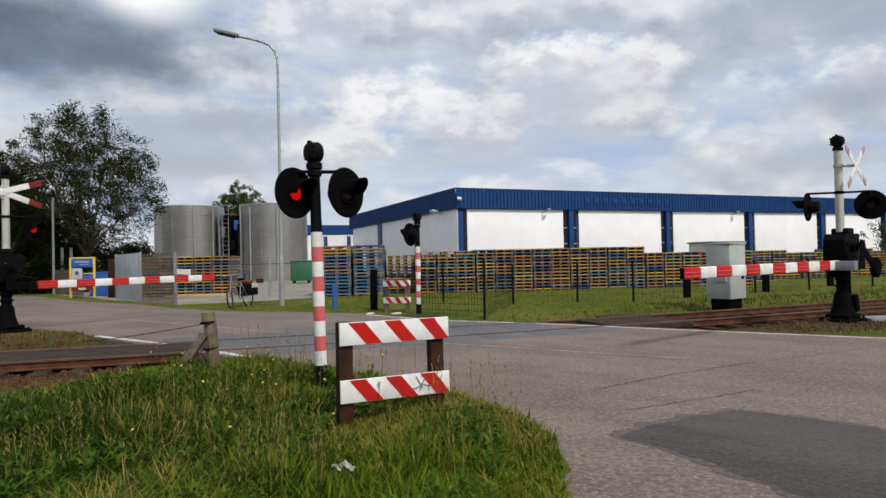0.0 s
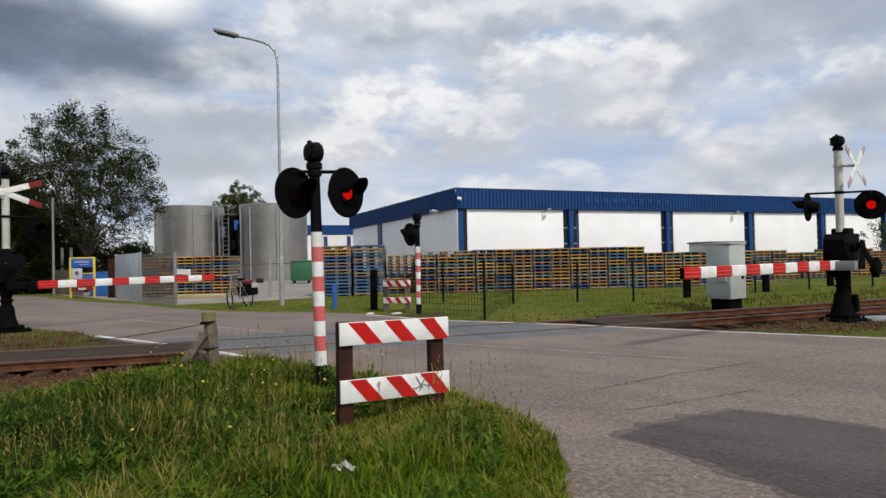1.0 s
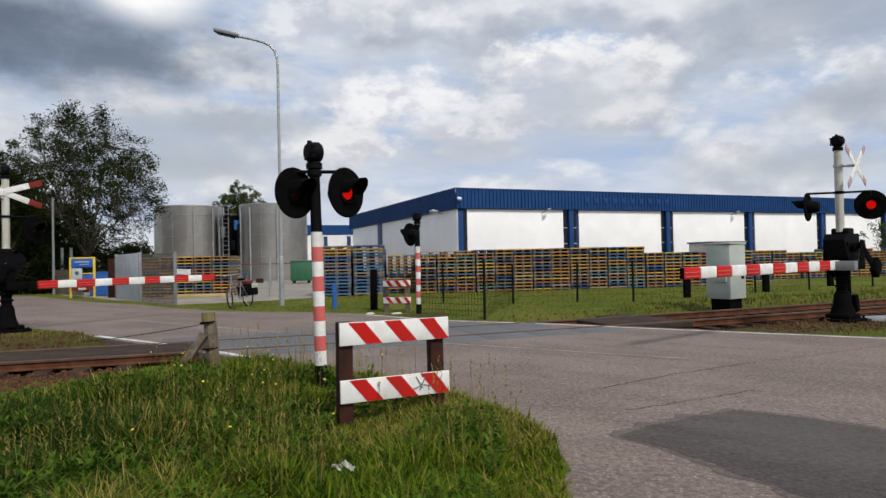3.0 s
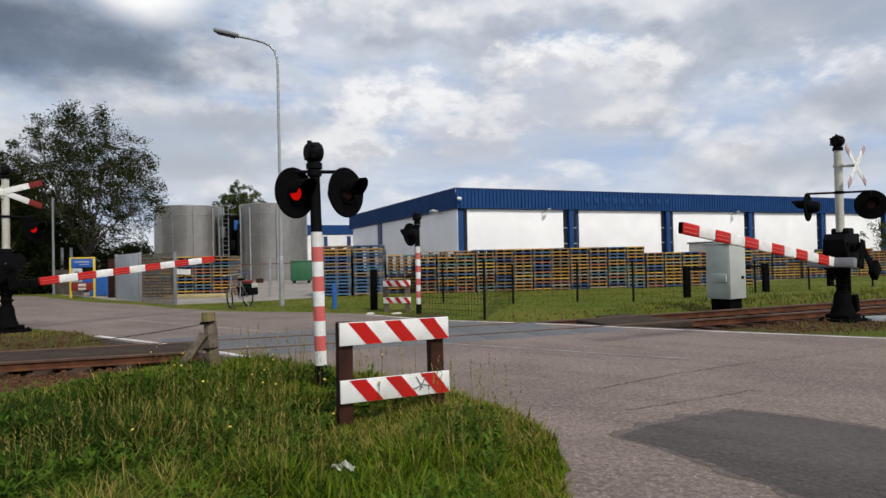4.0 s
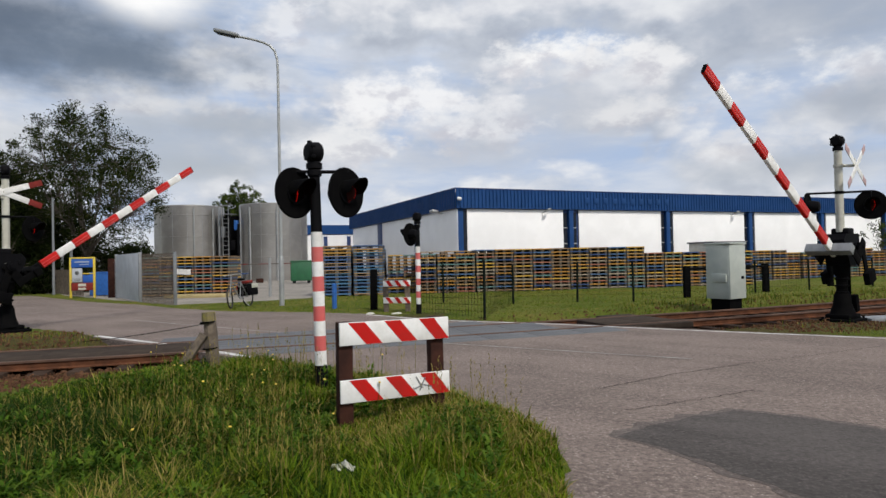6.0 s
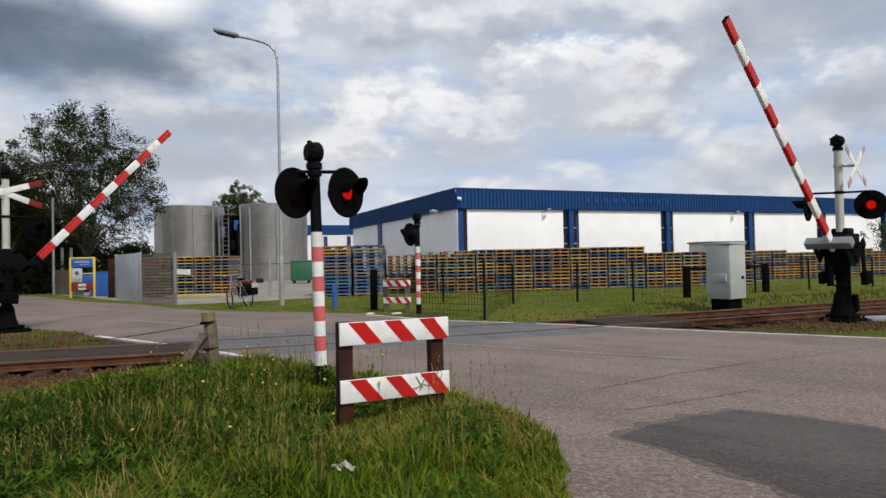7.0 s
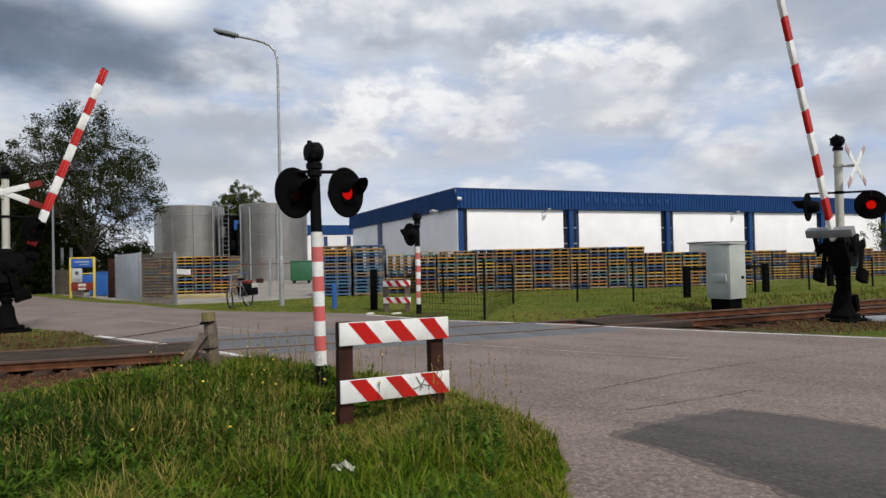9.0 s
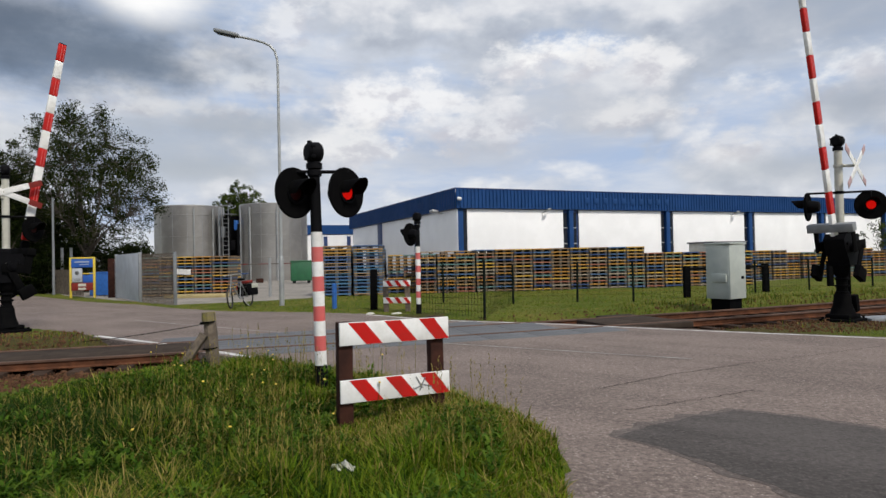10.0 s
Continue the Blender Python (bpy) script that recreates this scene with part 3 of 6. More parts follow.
        for vx, vy, vz in shape:
            vx, vy, vz = vx * rng.uniform(.7, 1.3), vy * rng.uniform(.7, 1.3), vz * rng.uniform(.6, 1.2)
            verts.append((q.x + s * (vx * math.cos(a) - vy * math.sin(a)), q.y + s * (vx * math.sin(a) + vy * math.cos(a)), z + s * vz))
        faces += [tuple(base + i for i in f) for f in tris]
    me = bpy.data.meshes.new("ballast")
    me.from_pydata(verts, [], faces)
    me.materials.append(BALLAST)
    tagged(new("ballast", me), "brown rust-stained ballast stones between the sleepers", "ballast", kind="stuff")
    # deck panels of the crossing
    deck = thing("crossing_deck", "grey concrete level crossing deck panels between the rails", "crossing deck", kind="structure")
    for lo, hi in ((-1.62, -1.225), (-1.225, -0.83), (-0.67, -0.335), (-0.335, 0.0), (0.0, 0.335), (0.335, 0.67), (0.83, 1.225), (1.225, 1.62)):
        bm = B()
        box(bm, 0.97, hi - lo - 0.025, 0.12, Matrix.Translation((0, (lo + hi) / 2, 0.008 - 0.06)), 0.012)
        me = mesh_of("panel", bm, DECK)
        x = -8.5
        while x < 6.5:
            p, d, nrm = track_frame(x)
            q = p + nrm * (lo + hi) / 2
            if inside(q.x - 0.5, q.y - 0.25, ROAD) and inside(q.x + 0.5, q.y + 0.25, ROAD):
                part("panel", me, DECK, deck, m=Matrix.Translation(p) @ pose(0, 0, 0, 0, 0, math.degrees(math.atan2(d.y, d.x))))
            x += 0.93
    bm = B()
    box(bm, 0.97, 1.30, 0.12, Matrix.Translation((0, 0, -0.05)), 0.012)
    me = mesh_of("panel", bm, OLDDECK)
    for x in (-4.6, -5.5, -6.4, -7.3):
        p, d, nrm = track_frame(x)
        part("panel", me, OLDDECK, deck, m=Matrix.Translation(p) @ pose(0, 0, -0.004, 0, 0, math.degrees(math.atan2(d.y, d.x))))
    for lo, hi in ((-1.02, -0.84), (-0.66, 0.66), (0.84, 1.25)):
        bm = B()
        box(bm, 0.97, hi - lo, 0.12, Matrix.Translation((0, (lo + hi) / 2, -0.05)), 0.012)
        me = mesh_of("panel", bm, OLDDECK)
        for x in (3.75, 4.62):
            if lo > 0 and x < 4:
                continue
            p, d, nrm = track_frame(x)
            part("panel", me, OLDDECK, deck, m=Matrix.Translation(p) @ pose(0, 0, -0.002, 0, 0, math.degrees(math.atan2(d.y, d.x))))
    p, d, nrm = track_frame(-7.95)
    bm = B()
    box(bm, 0.30, 1.28, 0.02, pose(0, 0, -0.06, 0, -28, 0))
    part("end_ramp", bm, RAIL, deck, "rusty sloping steel end plate", Matrix.Translation(p) @ pose(0, 0, 0, 0, 0, math.degrees(math.atan2(d.y, d.x))))


make_track()


def make_sky():
    bm = B()
    r, rows, cols = 2600.0, 12, 36
    grid = [[bm.verts.new(Vector(toward(-72 + 144 * i / cols, -4 + 60 * j / rows)) * r) for i in range(cols + 1)] for j in range(rows + 1)]
    for j in range(rows):
        for i in range(cols):
            bm.faces.new((grid[j][i], grid[j + 1][i], grid[j + 1][i + 1], grid[j][i + 1]))
    return solid("backdrop", bm, SKY, "bright broken cumulus sky with one dark grey bank", "sky", Matrix.Translation(EYE), kind="structure")


SKY_OB = make_sky()

# ---------------------------------------------------------------- level crossing equipment
MOVES = []
LAMP_ON = material("lit_red_lens", (0.30, 0.004, 0.003), 0.5, glow=(1.0, 0.008, 0.004, 0.46), bump=0, specular=0.06)
LENS_OFF = material("dark_red_lens", (0.035, 0.002, 0.002), 0.4, 0, (0.02, 0.002, 0.002), bump=0, specular=0.15)
# the two lamps of a pair take turns; start and end of the first one's light
FIRST = [(0.46 + 0.66 * k, 0.46 + 0.66 * k + {5: 0.30, 11: 0.23, 14: 0.23}.get(k, 0.27)) for k in range(-1, 15)]


def flash_rows(first):
    """Turns of a two-faced lamp disc about the upright axis: 0 shows the lit face, 180 the dark one."""
    lit, dark = (0, 180) if first else (180, 0)
    rows = [(0.0, lit)]
    for a, b in FIRST:
        for t, old, fresh in ((a, dark, lit), (b, lit, dark)):
            if t > 0:
                rows += [(max(0.0, t - 0.05) + k / 30, old + (fresh - old) * k / 3) for k in range(4)]
    rows.append((10.0, rows[-1][1]))
    clean = []
    for t, a in rows:
        if t <= 10 and (not clean or frame(t) > frame(clean[-1][0])):
            clean.append((t, pose(0, 0, 0, 0, 0, a)))
    return clean


def flashing_lamp(parent, m, first):
    """A round black board with a hooded red lamp that looks along +y of m."""
    out = pose(0, 0, 0, -90, 0, 0)     # z of the lathe to +y
    board = B()
    lathe(board, [(0.125, -0.02), (0.285, -0.03), (0.300, -0.012), (0.300, 0.0), (0.288, 0.010), (0.125, 0.010)], out, 40)
    lamp = part("lamp", board, BLACKMATT, parent, "round matt black backing board with hooded red lamp", m)
    house = B()
    lathe(house, [(0.05, -0.24), (0.10, -0.22), (0.128, -0.12), (0.13, -0.005), (0.126, -0.005)], out, 24)
    part("housing", house, BLACK, lamp)
    rim = B()
    lathe(rim, [(0.112, -0.004), (0.135, -0.004), (0.135, 0.03), (0.112, 0.03), (0.112, -0.004)], out, 28)
    part("lens_ring", rim, BLACK, lamp)
    hood = B()
    rows = []
    for k in range(17):
        a = radians(-18 + 216 * k / 16)
        reach = 0.30 - 0.15 * (abs(k - 8) / 8) ** 1.6
        rows.append([hood.verts.new((0.13 * math.cos(a), y, 0.13 * math.sin(a) + (0.02 if y else 0))) for y in (0.012, reach)] +
                    [hood.verts.new((0.122 * math.cos(a), y, 0.122 * math.sin(a) + (0.02 if y else 0))) for y in (0.012, reach)])
    for a, b in zip(rows, rows[1:]):
        hood.faces.new((a[0], b[0], b[1], a[1]))
        hood.faces.new((a[2], a[3], b[3], b[2]))
        hood.faces.new((a[1], b[1], b[3], a[3]))
    for e in (rows[0], rows[-1]):
        hood.faces.new((e[0], e[1], e[3], e[2]))
    bmesh.ops.recalc_face_normals(hood, faces=hood.faces[:])
    part("hood", hood, BLACKMATT, lamp)
    # the disc that turns its lit or its dark face to the road
    disc = B()
    lathe(disc, [(0.02, 0.016), (0.08, 0.012), (0.108, 0.004), (0.108, 0.0015), (0.02, 0.001)], out, 24)
    back = B()
    lathe(back, [(0.02, -0.001), (0.108, -0.0015), (0.108, -0.004), (0.08, -0.012), (0.02, -0.016)], out, 24)
    me = mesh_of("lens", disc, LAMP_ON)
    me.materials.append(LENS_OFF)
    dark = bpy.data.meshes.new("tmp")
    back.to_mesh(dark)
    back.free()
    joined = B()
    joined.from_mesh(me)
    count = len(joined.faces)
    joined.from_mesh(dark)
    joined.faces.ensure_lookup_table()
    for f in joined.faces[count:]:
        f.material_index = 1
    joined.to_mesh(me)
    joined.free()
    bpy.data.meshes.remove(dark)
    lens = part("lens", me, LAMP_ON, lamp, "red signal lens")
    MOVES.append((lens, flash_rows(first)))
    return lamp


def bell(parent, z):
    bm = B()
    lathe(bm, [(0.03, -0.10), (0.09, -0.095), (0.122, -0.06), (0.125, 0.05), (0.10, 0.085), (0.04, 0.10)], pose(0, 0, z, 0, 90, 35), 24)
    for a in range(0, 360, 60):
        box(bm, 0.035, 0.035, 0.05, pose(0, 0, z, 0, 90, 35) @ pose(0.122 * math.cos(radians(a)), 0.122 * math.sin(radians(a)), -0.05), 0.006)
    part("bell", bm, BLACK, parent, "round black warning bell")
    bm = B()
    lathe(bm, [(0.07, z - 0.20), (0.095, z - 0.195), (0.095, z - 0.13), (0.06, z - 0.11), (0.05, z - 0.06)], None, 20)
    part("mast_cap", bm, BLACK, parent)


def banded_post(parent, r, z0, z1, count, first_white, red):
    h = (z1 - z0) / count
    for k in range(count):
        bm = B()
        tube(bm, (0, 0, z0 + k * h), (0, 0, z0 + (k + 1) * h), r, seg=20)
        white = (k % 2 == 0) == first_white
        part("band", bm, WHITE if white else red, parent)


def turn_to(dx, dy):
    """Turn about z that brings +y to (dx, dy)."""
    return math.degrees(math.atan2(-dx, dy))


def light_post(m, facing, label, bar_facing, ahead=0.0, height=2.62, half=0.36, shift=0.0):
    """A striped post with a bell and two lamps; the bar stands square to bar_facing, the boards look along facing."""
    post = thing("flashing_light_post", label, "crossing signal", m, "flashing light posts")
    bm = B()
    lathe(bm, [(0.085, -0.3), (0.085, 0.03), (0.074, 0.05), (0.074, 0.32), (0.069, 0.32)], None, 20)
    part("foot", bm, BLACK, post)
    banded_post(post, 0.0685, 0.315, 1.885, 9, True, FADEDRED)
    bm = B()
    tube(bm, (0, 0, 1.88), (0, 0, height), 0.066, 0.062, 20)
    part("upper_post", bm, BLACK, post)
    bell(post, height + 0.21)
    turn, top = pose(0, 0, 0, 0, 0, turn_to(*bar_facing)), height - 0.02
    bm = B()
    tube(bm, turn @ Vector((shift - half - 0.06, ahead, top)), turn @ Vector((shift + half + 0.06, ahead, top)), 0.021, seg=10)
    if ahead:
        tube(bm, turn @ Vector((0, 0, top)), turn @ Vector((0, ahead, top)), 0.021, seg=10)
    for s in (-1, 1):
        tube(bm, turn @ Vector((half * s + shift, ahead, top)), turn @ Vector((half * s + shift, ahead - 0.02, top - 0.20)), 0.02, seg=8)
    lathe(bm, [(0.08, top - 0.05), (0.085, top - 0.045), (0.085, top + 0.015), (0.08, top + 0.02)], None, 20)
    part("crossbar", bm, BLACK, post)
    board = pose(0, 0, 0, 0, 0, turn_to(*facing))
    for s in (-1, 1):
        at = turn @ Vector((half * s + shift, ahead, top - 0.25))
        flashing_lamp(post, Matrix.Translation(at) @ board @ pose(0, 0.03, 0), s > 0)
    return post


def cross_sign(parent, m, slope=27, tips=None):
    cross = new("cross_sign")
    cross.parent, cross.matrix_basis = parent, m
    tagged(cross, "white crossing cross with red tips")
    for a in (slope, -slope):
        y = 0.006 if a > 0 else -0.006
        bm = B()
        box(bm, 1.16, 0.010, 0.135, pose(0, y, 0, 0, a, 0), 0.004)
        part("cross_arm", bm, WHITE, cross)
        for s in (-1, 1):
            bm = B()
            box(bm, 0.30, 0.013, 0.137, pose(0, y, 0, 0, a, 0) @ pose(s * 0.725, 0, 0), 0.004)
            part("red_tip", bm, tips or RED, cross)
    return cross


def barrier_unit(m, road_az, lamps, cross_at, label, rows, boom_from, pivot=1.61, arm_mat=GREY, lean=0, slope=27, tips=None, aside=0.0, slim=1.0):
    """A half-barrier machine: base, drive, mast with lamps and cross, and the boom that turns in the plane x-z of road_az."""
    unit = thing("crossing_barrier", label, "crossing barrier", m, "half barriers")
    plane = pose(0, 0, 0, 0, 0, road_az)
    bm = B()
    box(bm, 0.80, 0.62, 0.13, plane @ pose(0, 0, 0.05), 0.02)
    box(bm, 0.56, 0.46, 0.10, plane @ pose(0, 0, 0.16), 0.02)
    for sx in (-1, 1):
        for sy in (-1, 1):
            tube(bm, plane @ Vector((sx * 0.34, sy * 0.25, 0.1)), plane @ Vector((sx * 0.34, sy * 0.25, 0.15)), 0.025, seg=6)
    part("base_plate", bm, BLACKMATT, unit)
    bm = B()
    lathe(bm, [(0.27, 0.18), (0.23, 0.24), (0.17, 0.42), (0.155, 0.60), (0.11, 0.66), (0.105, 0.98), (0.15, 1.04), (0.17, 1.22)], None, 16)
    for k, z in enumerate((0.62, 0.76, 0.90)):
        lathe(bm, [(0.11, z), (0.135, z + 0.01), (0.135, z + 0.04), (0.11, z + 0.05)], None, 16)
    tube(bm, plane @ Vector((-0.20, 0.06, 0.2)), plane @ Vector((-0.20, 0.06, 1.25)), 0.032, seg=10)
    for z in (0.60, 0.95):
        box(bm, 0.22, 0.05, 0.035, plane @ pose(-0.10, 0.05, z), 0.008)
    box(bm, 0.16, 0.20, 0.36, plane @ pose(-0.20, 0.12, 0.42, 0, 10, 0), 0.03)
    part("pedestal", bm, BLACKMATT, unit)
    bm = B()
    housing = [(-0.40, 1.72), (-0.36, 1.86), (0.24, 1.86), (0.34, 1.74), (0.30, 1.58), (0.14, 1.34), (0.08, 1.20), (-0.20, 1.20), (-0.30, 1.34), (-0.38, 1.50)]
    sides = [[bm.verts.new(plane @ Vector((x, y, z))) for x, z in housing] for y in (-0.20, 0.20)]
    bm.faces.new(sides[0])
    bm.faces.new(sides[1][::-1])
    for i in range(len(housing)):
        j = (i + 1) % len(housing)
        bm.faces.new((sides[0][i], sides[1][i], sides[1][j], sides[0][j]))
    bmesh.ops.recalc_face_normals(bm, faces=bm.faces[:])
    box(bm, 0.30, 0.34, 0.16, plane @ pose(-0.10, 0.0, 1.90), 0.04)
    for sx in (-0.30, 0.20):
        tube(bm, plane @ Vector((sx, -0.23, 1.66)), plane @ Vector((sx, 0.23, 1.66)), 0.035, seg=8)
    tube(bm, plane @ Vector((0, -0.30, 1.58)), plane @ Vector((0, 0.30, 1.58)), 0.10, seg=18)
    tube(bm, plane @ Vector((0, -0.33, 1.58)), plane @ Vector((0, 0.33, 1.58)), 0.055, seg=12)
    box(bm, 0.20, 0.30, 0.34, plane @ pose(-0.45, 0, 1.62), 0.03)
    part("drive_box", bm, BLACK, unit, "black cast drive housing")
    bm = B()
    box(bm, 0.13, 0.006, 0.12, plane @ pose(-0.03, 0.204, 1.58))
    part("plate", bm, CREAM, unit, "small pale type plate")
    bm = B()
    box(bm, 0.13, 0.006, 0.12, plane @ pose(-0.03, -0.204, 1.58))
    part("plate", bm, CREAM, unit, "small pale type plate")
    bm = B()
    tube(bm, (0, 0, 1.9), (0, 0, 3.60), 0.080, 0.076, 20)
    part("mast", bm, CREAM, unit, "cream-painted tubular mast")
    for z in (3.28, 2.72):
        bm = B()
        lathe(bm, [(0.080, z - 0.03), (0.092, z - 0.028), (0.092, z + 0.028), (0.080, z + 0.03)], None, 20)
        part("clamp", bm, BLACK if z < 3 else CREAM, unit)
    bell(unit, 3.79)
    ends = [Vector((*p, 2.72)) for p, f, q in lamps]
    bm = B()
    tube(bm, ends[0], (0, 0, 2.72), 0.022, seg=10)
    tube(bm, ends[1], (0, 0, 2.72), 0.022, seg=10)
    for e in ends:
        tube(bm, e, e - Vector((0, 0, 0.12)), 0.02, seg=8)
    part("crossbar", bm, BLACK, unit)
    for (px, py), facing, first in lamps:
        flashing_lamp(unit, pose(px, py, 2.44) @ pose(0, 0, 0, 0, 0, turn_to(*facing)), first)
    (cx, cy), cf = cross_at
    bm = B()
    tube(bm, (0, 0, 3.28), (cx, cy, 3.28), 0.03, seg=8)
    box(bm, 0.06, 0.02, 0.3, pose(cx, cy, 3.28, 0, 0, turn_to(*cf)) @ pose(0, -0.025, 0))
    part("cross_bracket", bm, CREAM, unit)
    cross_sign(unit, pose(cx, cy, 3.28, 0, 0, turn_to(*cf)) @ pose(0, 0, 0, 0, lean, 0), slope, tips)
    # moving arm, in the pivot's own space: boom along +x, 0.39 below the pivot
    arm = B()
    tube(arm, (0, -0.37, 0), (0, 0.37, 0), 0.06, seg=14)
    moving = part("barrier_arm", arm, BLACKMATT, unit, "steel fork arm of the boom")
    MOVES.append((moving, [(t, Matrix.Translation((aside, 0, 0)) @ plane @ pose(0, 0, pivot, 0, -a, 0)) for t, a in rows]))
    for sy in (-1, 1):
        bm = B()
        box(bm, 0.20, 0.03, 0.60, pose(0.05, sy * 0.345, -0.18, 0, -6, 0), 0.012)
        part("side_plate", bm, BLACKMATT, moving)
        bm = B()
        box(bm, 0.56, 0.03, 0.17, pose(0.24, sy * 0.350, -0.39), 0.02)
        part("fork", bm, BLACKMATT, moving)
        bm = B()
        box(bm, 0.66, 0.03, 0.17, pose(-0.24, sy * 0.345, -0.24, 0, -38, 0), 0.012)
        part("weight_arm", bm, BLACKMATT, moving)
        bm = B()
        box(bm, 0.26, 0.12, 0.34, pose(-0.46, sy * 0.40, -0.46, 0, -38, 0), 0.02)
        part("counterweight", bm, BLACKMATT, moving, "black iron counterweight")
    bm = B()
    box(bm, 0.17, 1.02 * slim, 0.19, pose(0.48, 0.10 if slim == 1.0 else -0.04, -0.40), 0.015)
    part("boom_clamp", bm, arm_mat, moving)
    if boom_from > 0.5:
        bm = B()
        box(bm, boom_from - 0.3, 0.12, 0.17, pose((boom_from + 0.34) / 2, 0, -0.39), 0.02)
        part("boom_root", bm, BLACKMATT, moving)
    band, top, k = 0.455, 5.77, 0
    while top - band * 0.6 > boom_from:
        lo = max(boom_from, top - band)
        bm = B()
        taper = 0.94 + 0.06 * (1 - top / 5.77)
        box(bm, top - lo, 0.085 * taper, 0.195 * taper, pose((lo + top) / 2, 0, -0.39), 0.022)
        part("boom_band", bm, WHITE if k % 2 else RED, moving)
        if k % 2 == 0:
            for z in (-0.05, 0.012):
                bm = B()
                box(bm, top - lo - 0.03, 0.089 * taper, 0.012, pose((lo + top) / 2, 0, -0.39 + z))
                part("reflector_strip", bm, FADEDRED, moving)
        top, k = lo, k + 1
    bm = B()
    box(bm, 0.02, 0.07, 0.17, pose(5.775, 0, -0.39), 0.006)
    part("end_cap", bm, BLACKMATT, moving)
    return unit


light_post(pose(-1.462, 7.42, -0.04, 0, -0.9, 0), (0.83, -0.56), "striped red and white flashing light post standing in the verge grass", (0.26, -0.966), 0.0, 2.62, 0.30, -0.05)
light_post(pose(-0.69, 17.1, -0.04, 0, 0, 0), (-0.83, 0.56), "striped red and white flashing light post beside the fence", (-1.0, -0.04), 0.17, 2.48)
RIGHT_ROWS = [(0, 0), (3.42, 0), (3.6, 1.5), (4.0, 7.0), (4.2, 9.9), (4.4, 12.7), (4.8, 18.3), (5.2, 23.8), (5.7, 30.2), (6.8, 43.2), (7.0, 45.4), (7.5, 50.8),
              (8.0, 56.2), (8.5, 61.4), (9.0, 66.6), (9.5, 71.8), (10.0, 76.5)]
LEFT_ROWS = [(0, 0), (3.5, 0), (3.7, 1.7), (4.0, 5.6), (4.5, 12.3), (5.0, 19.6), (5.5, 26.8), (7.0, 45.6), (7.5, 51.6), (8.0, 57.3), (8.5, 62.8), (9.0, 68.5), (9.5, 74.0),
             (10.0, 79.7)]
barrier_unit(pose(8.255, 13.03, -0.03), 216, [((-0.60, 0.12), (-0.74, 0.68), True), ((0.52, -0.20), (-0.42, -0.9), False)], ((0.40, 0.03), (0.70, -0.71)),
             "raised half barrier with cream mast and crossing cross on black base", RIGHT_ROWS, 0.3, lean=5.5, tips=PINK, aside=0.075, slim=0.85)
barrier_unit(pose(-10.08, 14.48, -0.03), 57, [((-0.38, -0.30), (0.97, -0.24), False), ((0.42, 0.33), (0.97, -0.24), True)], ((0.02, -0.12), (0.83, -0.56)),
             "half barrier with cream mast and red-tipped crossing cross", LEFT_ROWS, 0.72, 1.50, BLACKMATT, slope=19, tips=DULLRED, aside=-0.12)

# ---------------------------------------------------------------- barricades, stake, small posts


def barricade(m, label, length=1.18, post_mat=BROWNPOST, board_h=0.235, top=0.955, z_boards=(0.84, 0.36), stripes=3, scribble=False):
    """Two posts with two red and white striped boards; boards face -y."""
    b = thing("road_barricade", label, "barricade", m, "striped barricades")
    for s in (-1, 1):
        bm = B()
        box(bm, 0.135, 0.115, top + 0.4, pose(s * (length / 2 - (0.105 if s > 0 else 0.06)), 0, top / 2 - 0.2, random.uniform(-1, 1), random.uniform(-1, 1), 0), 0.012)
        part("post", bm, post_mat, b)
    for z in z_boards:
        bm = B()
        box(bm, length, 0.028, board_h, pose(0, -0.075, z), 0.004)
        board = part("board", bm, WHITE, b)
        for k in range(stripes):
            x0 = -length / 2 + length * (0.075 + 0.32 * k)
            w, lean = length * 0.145, length * 0.155
            bm = B()
            quad = [(x0, board_h / 2 - 0.003), (x0 + w, board_h / 2 - 0.003), (min(x0 + w + lean, length / 2), -board_h / 2 + 0.003), (x0 + lean, -board_h / 2 + 0.003)]
            front = [bm.verts.new((x, -0.0915, z + h)) for x, h in quad]
            rear = [bm.verts.new((x, -0.086, z + h)) for x, h in quad]
            bm.faces.new(front)
            for i in range(4):
                bm.faces.new((front[i], rear[i], rear[(i + 1) % 4], front[(i + 1) % 4]))
            bmesh.ops.recalc_face_normals(bm, faces=bm.faces[:])
            part("stripe", bm, RED, board)
    if scribble:
        for x, z, w, a in ((0.22, 0.345, 0.13, 60), (0.25, 0.33, 0.13, -65), (0.30, 0.31, 0.09, 15), (0.20, 0.30, 0.07, -20)):
            bm = B()
            box(bm, w, 0.002, 0.012, pose(x, -0.0935, z, 0, a, 0))
            part("scribble", bm, GREY, b, "grey pen scrawl")
    return b


barricade(pose(-0.487, 5.90, 0.0, 0, 0, 23.8), "red and white striped board barricade on brown wooden posts", 1.064, BROWNPOST, 0.205, 0.945, (0.84, 0.325), 3, True)
barricade(pose(-1.33, 18.0, -0.04, 0, 0, -8), "small red and white striped barricade on grey wooden posts", 0.80, OLDWOOD, 0.17, 0.98, (0.86, 0.38), 3)


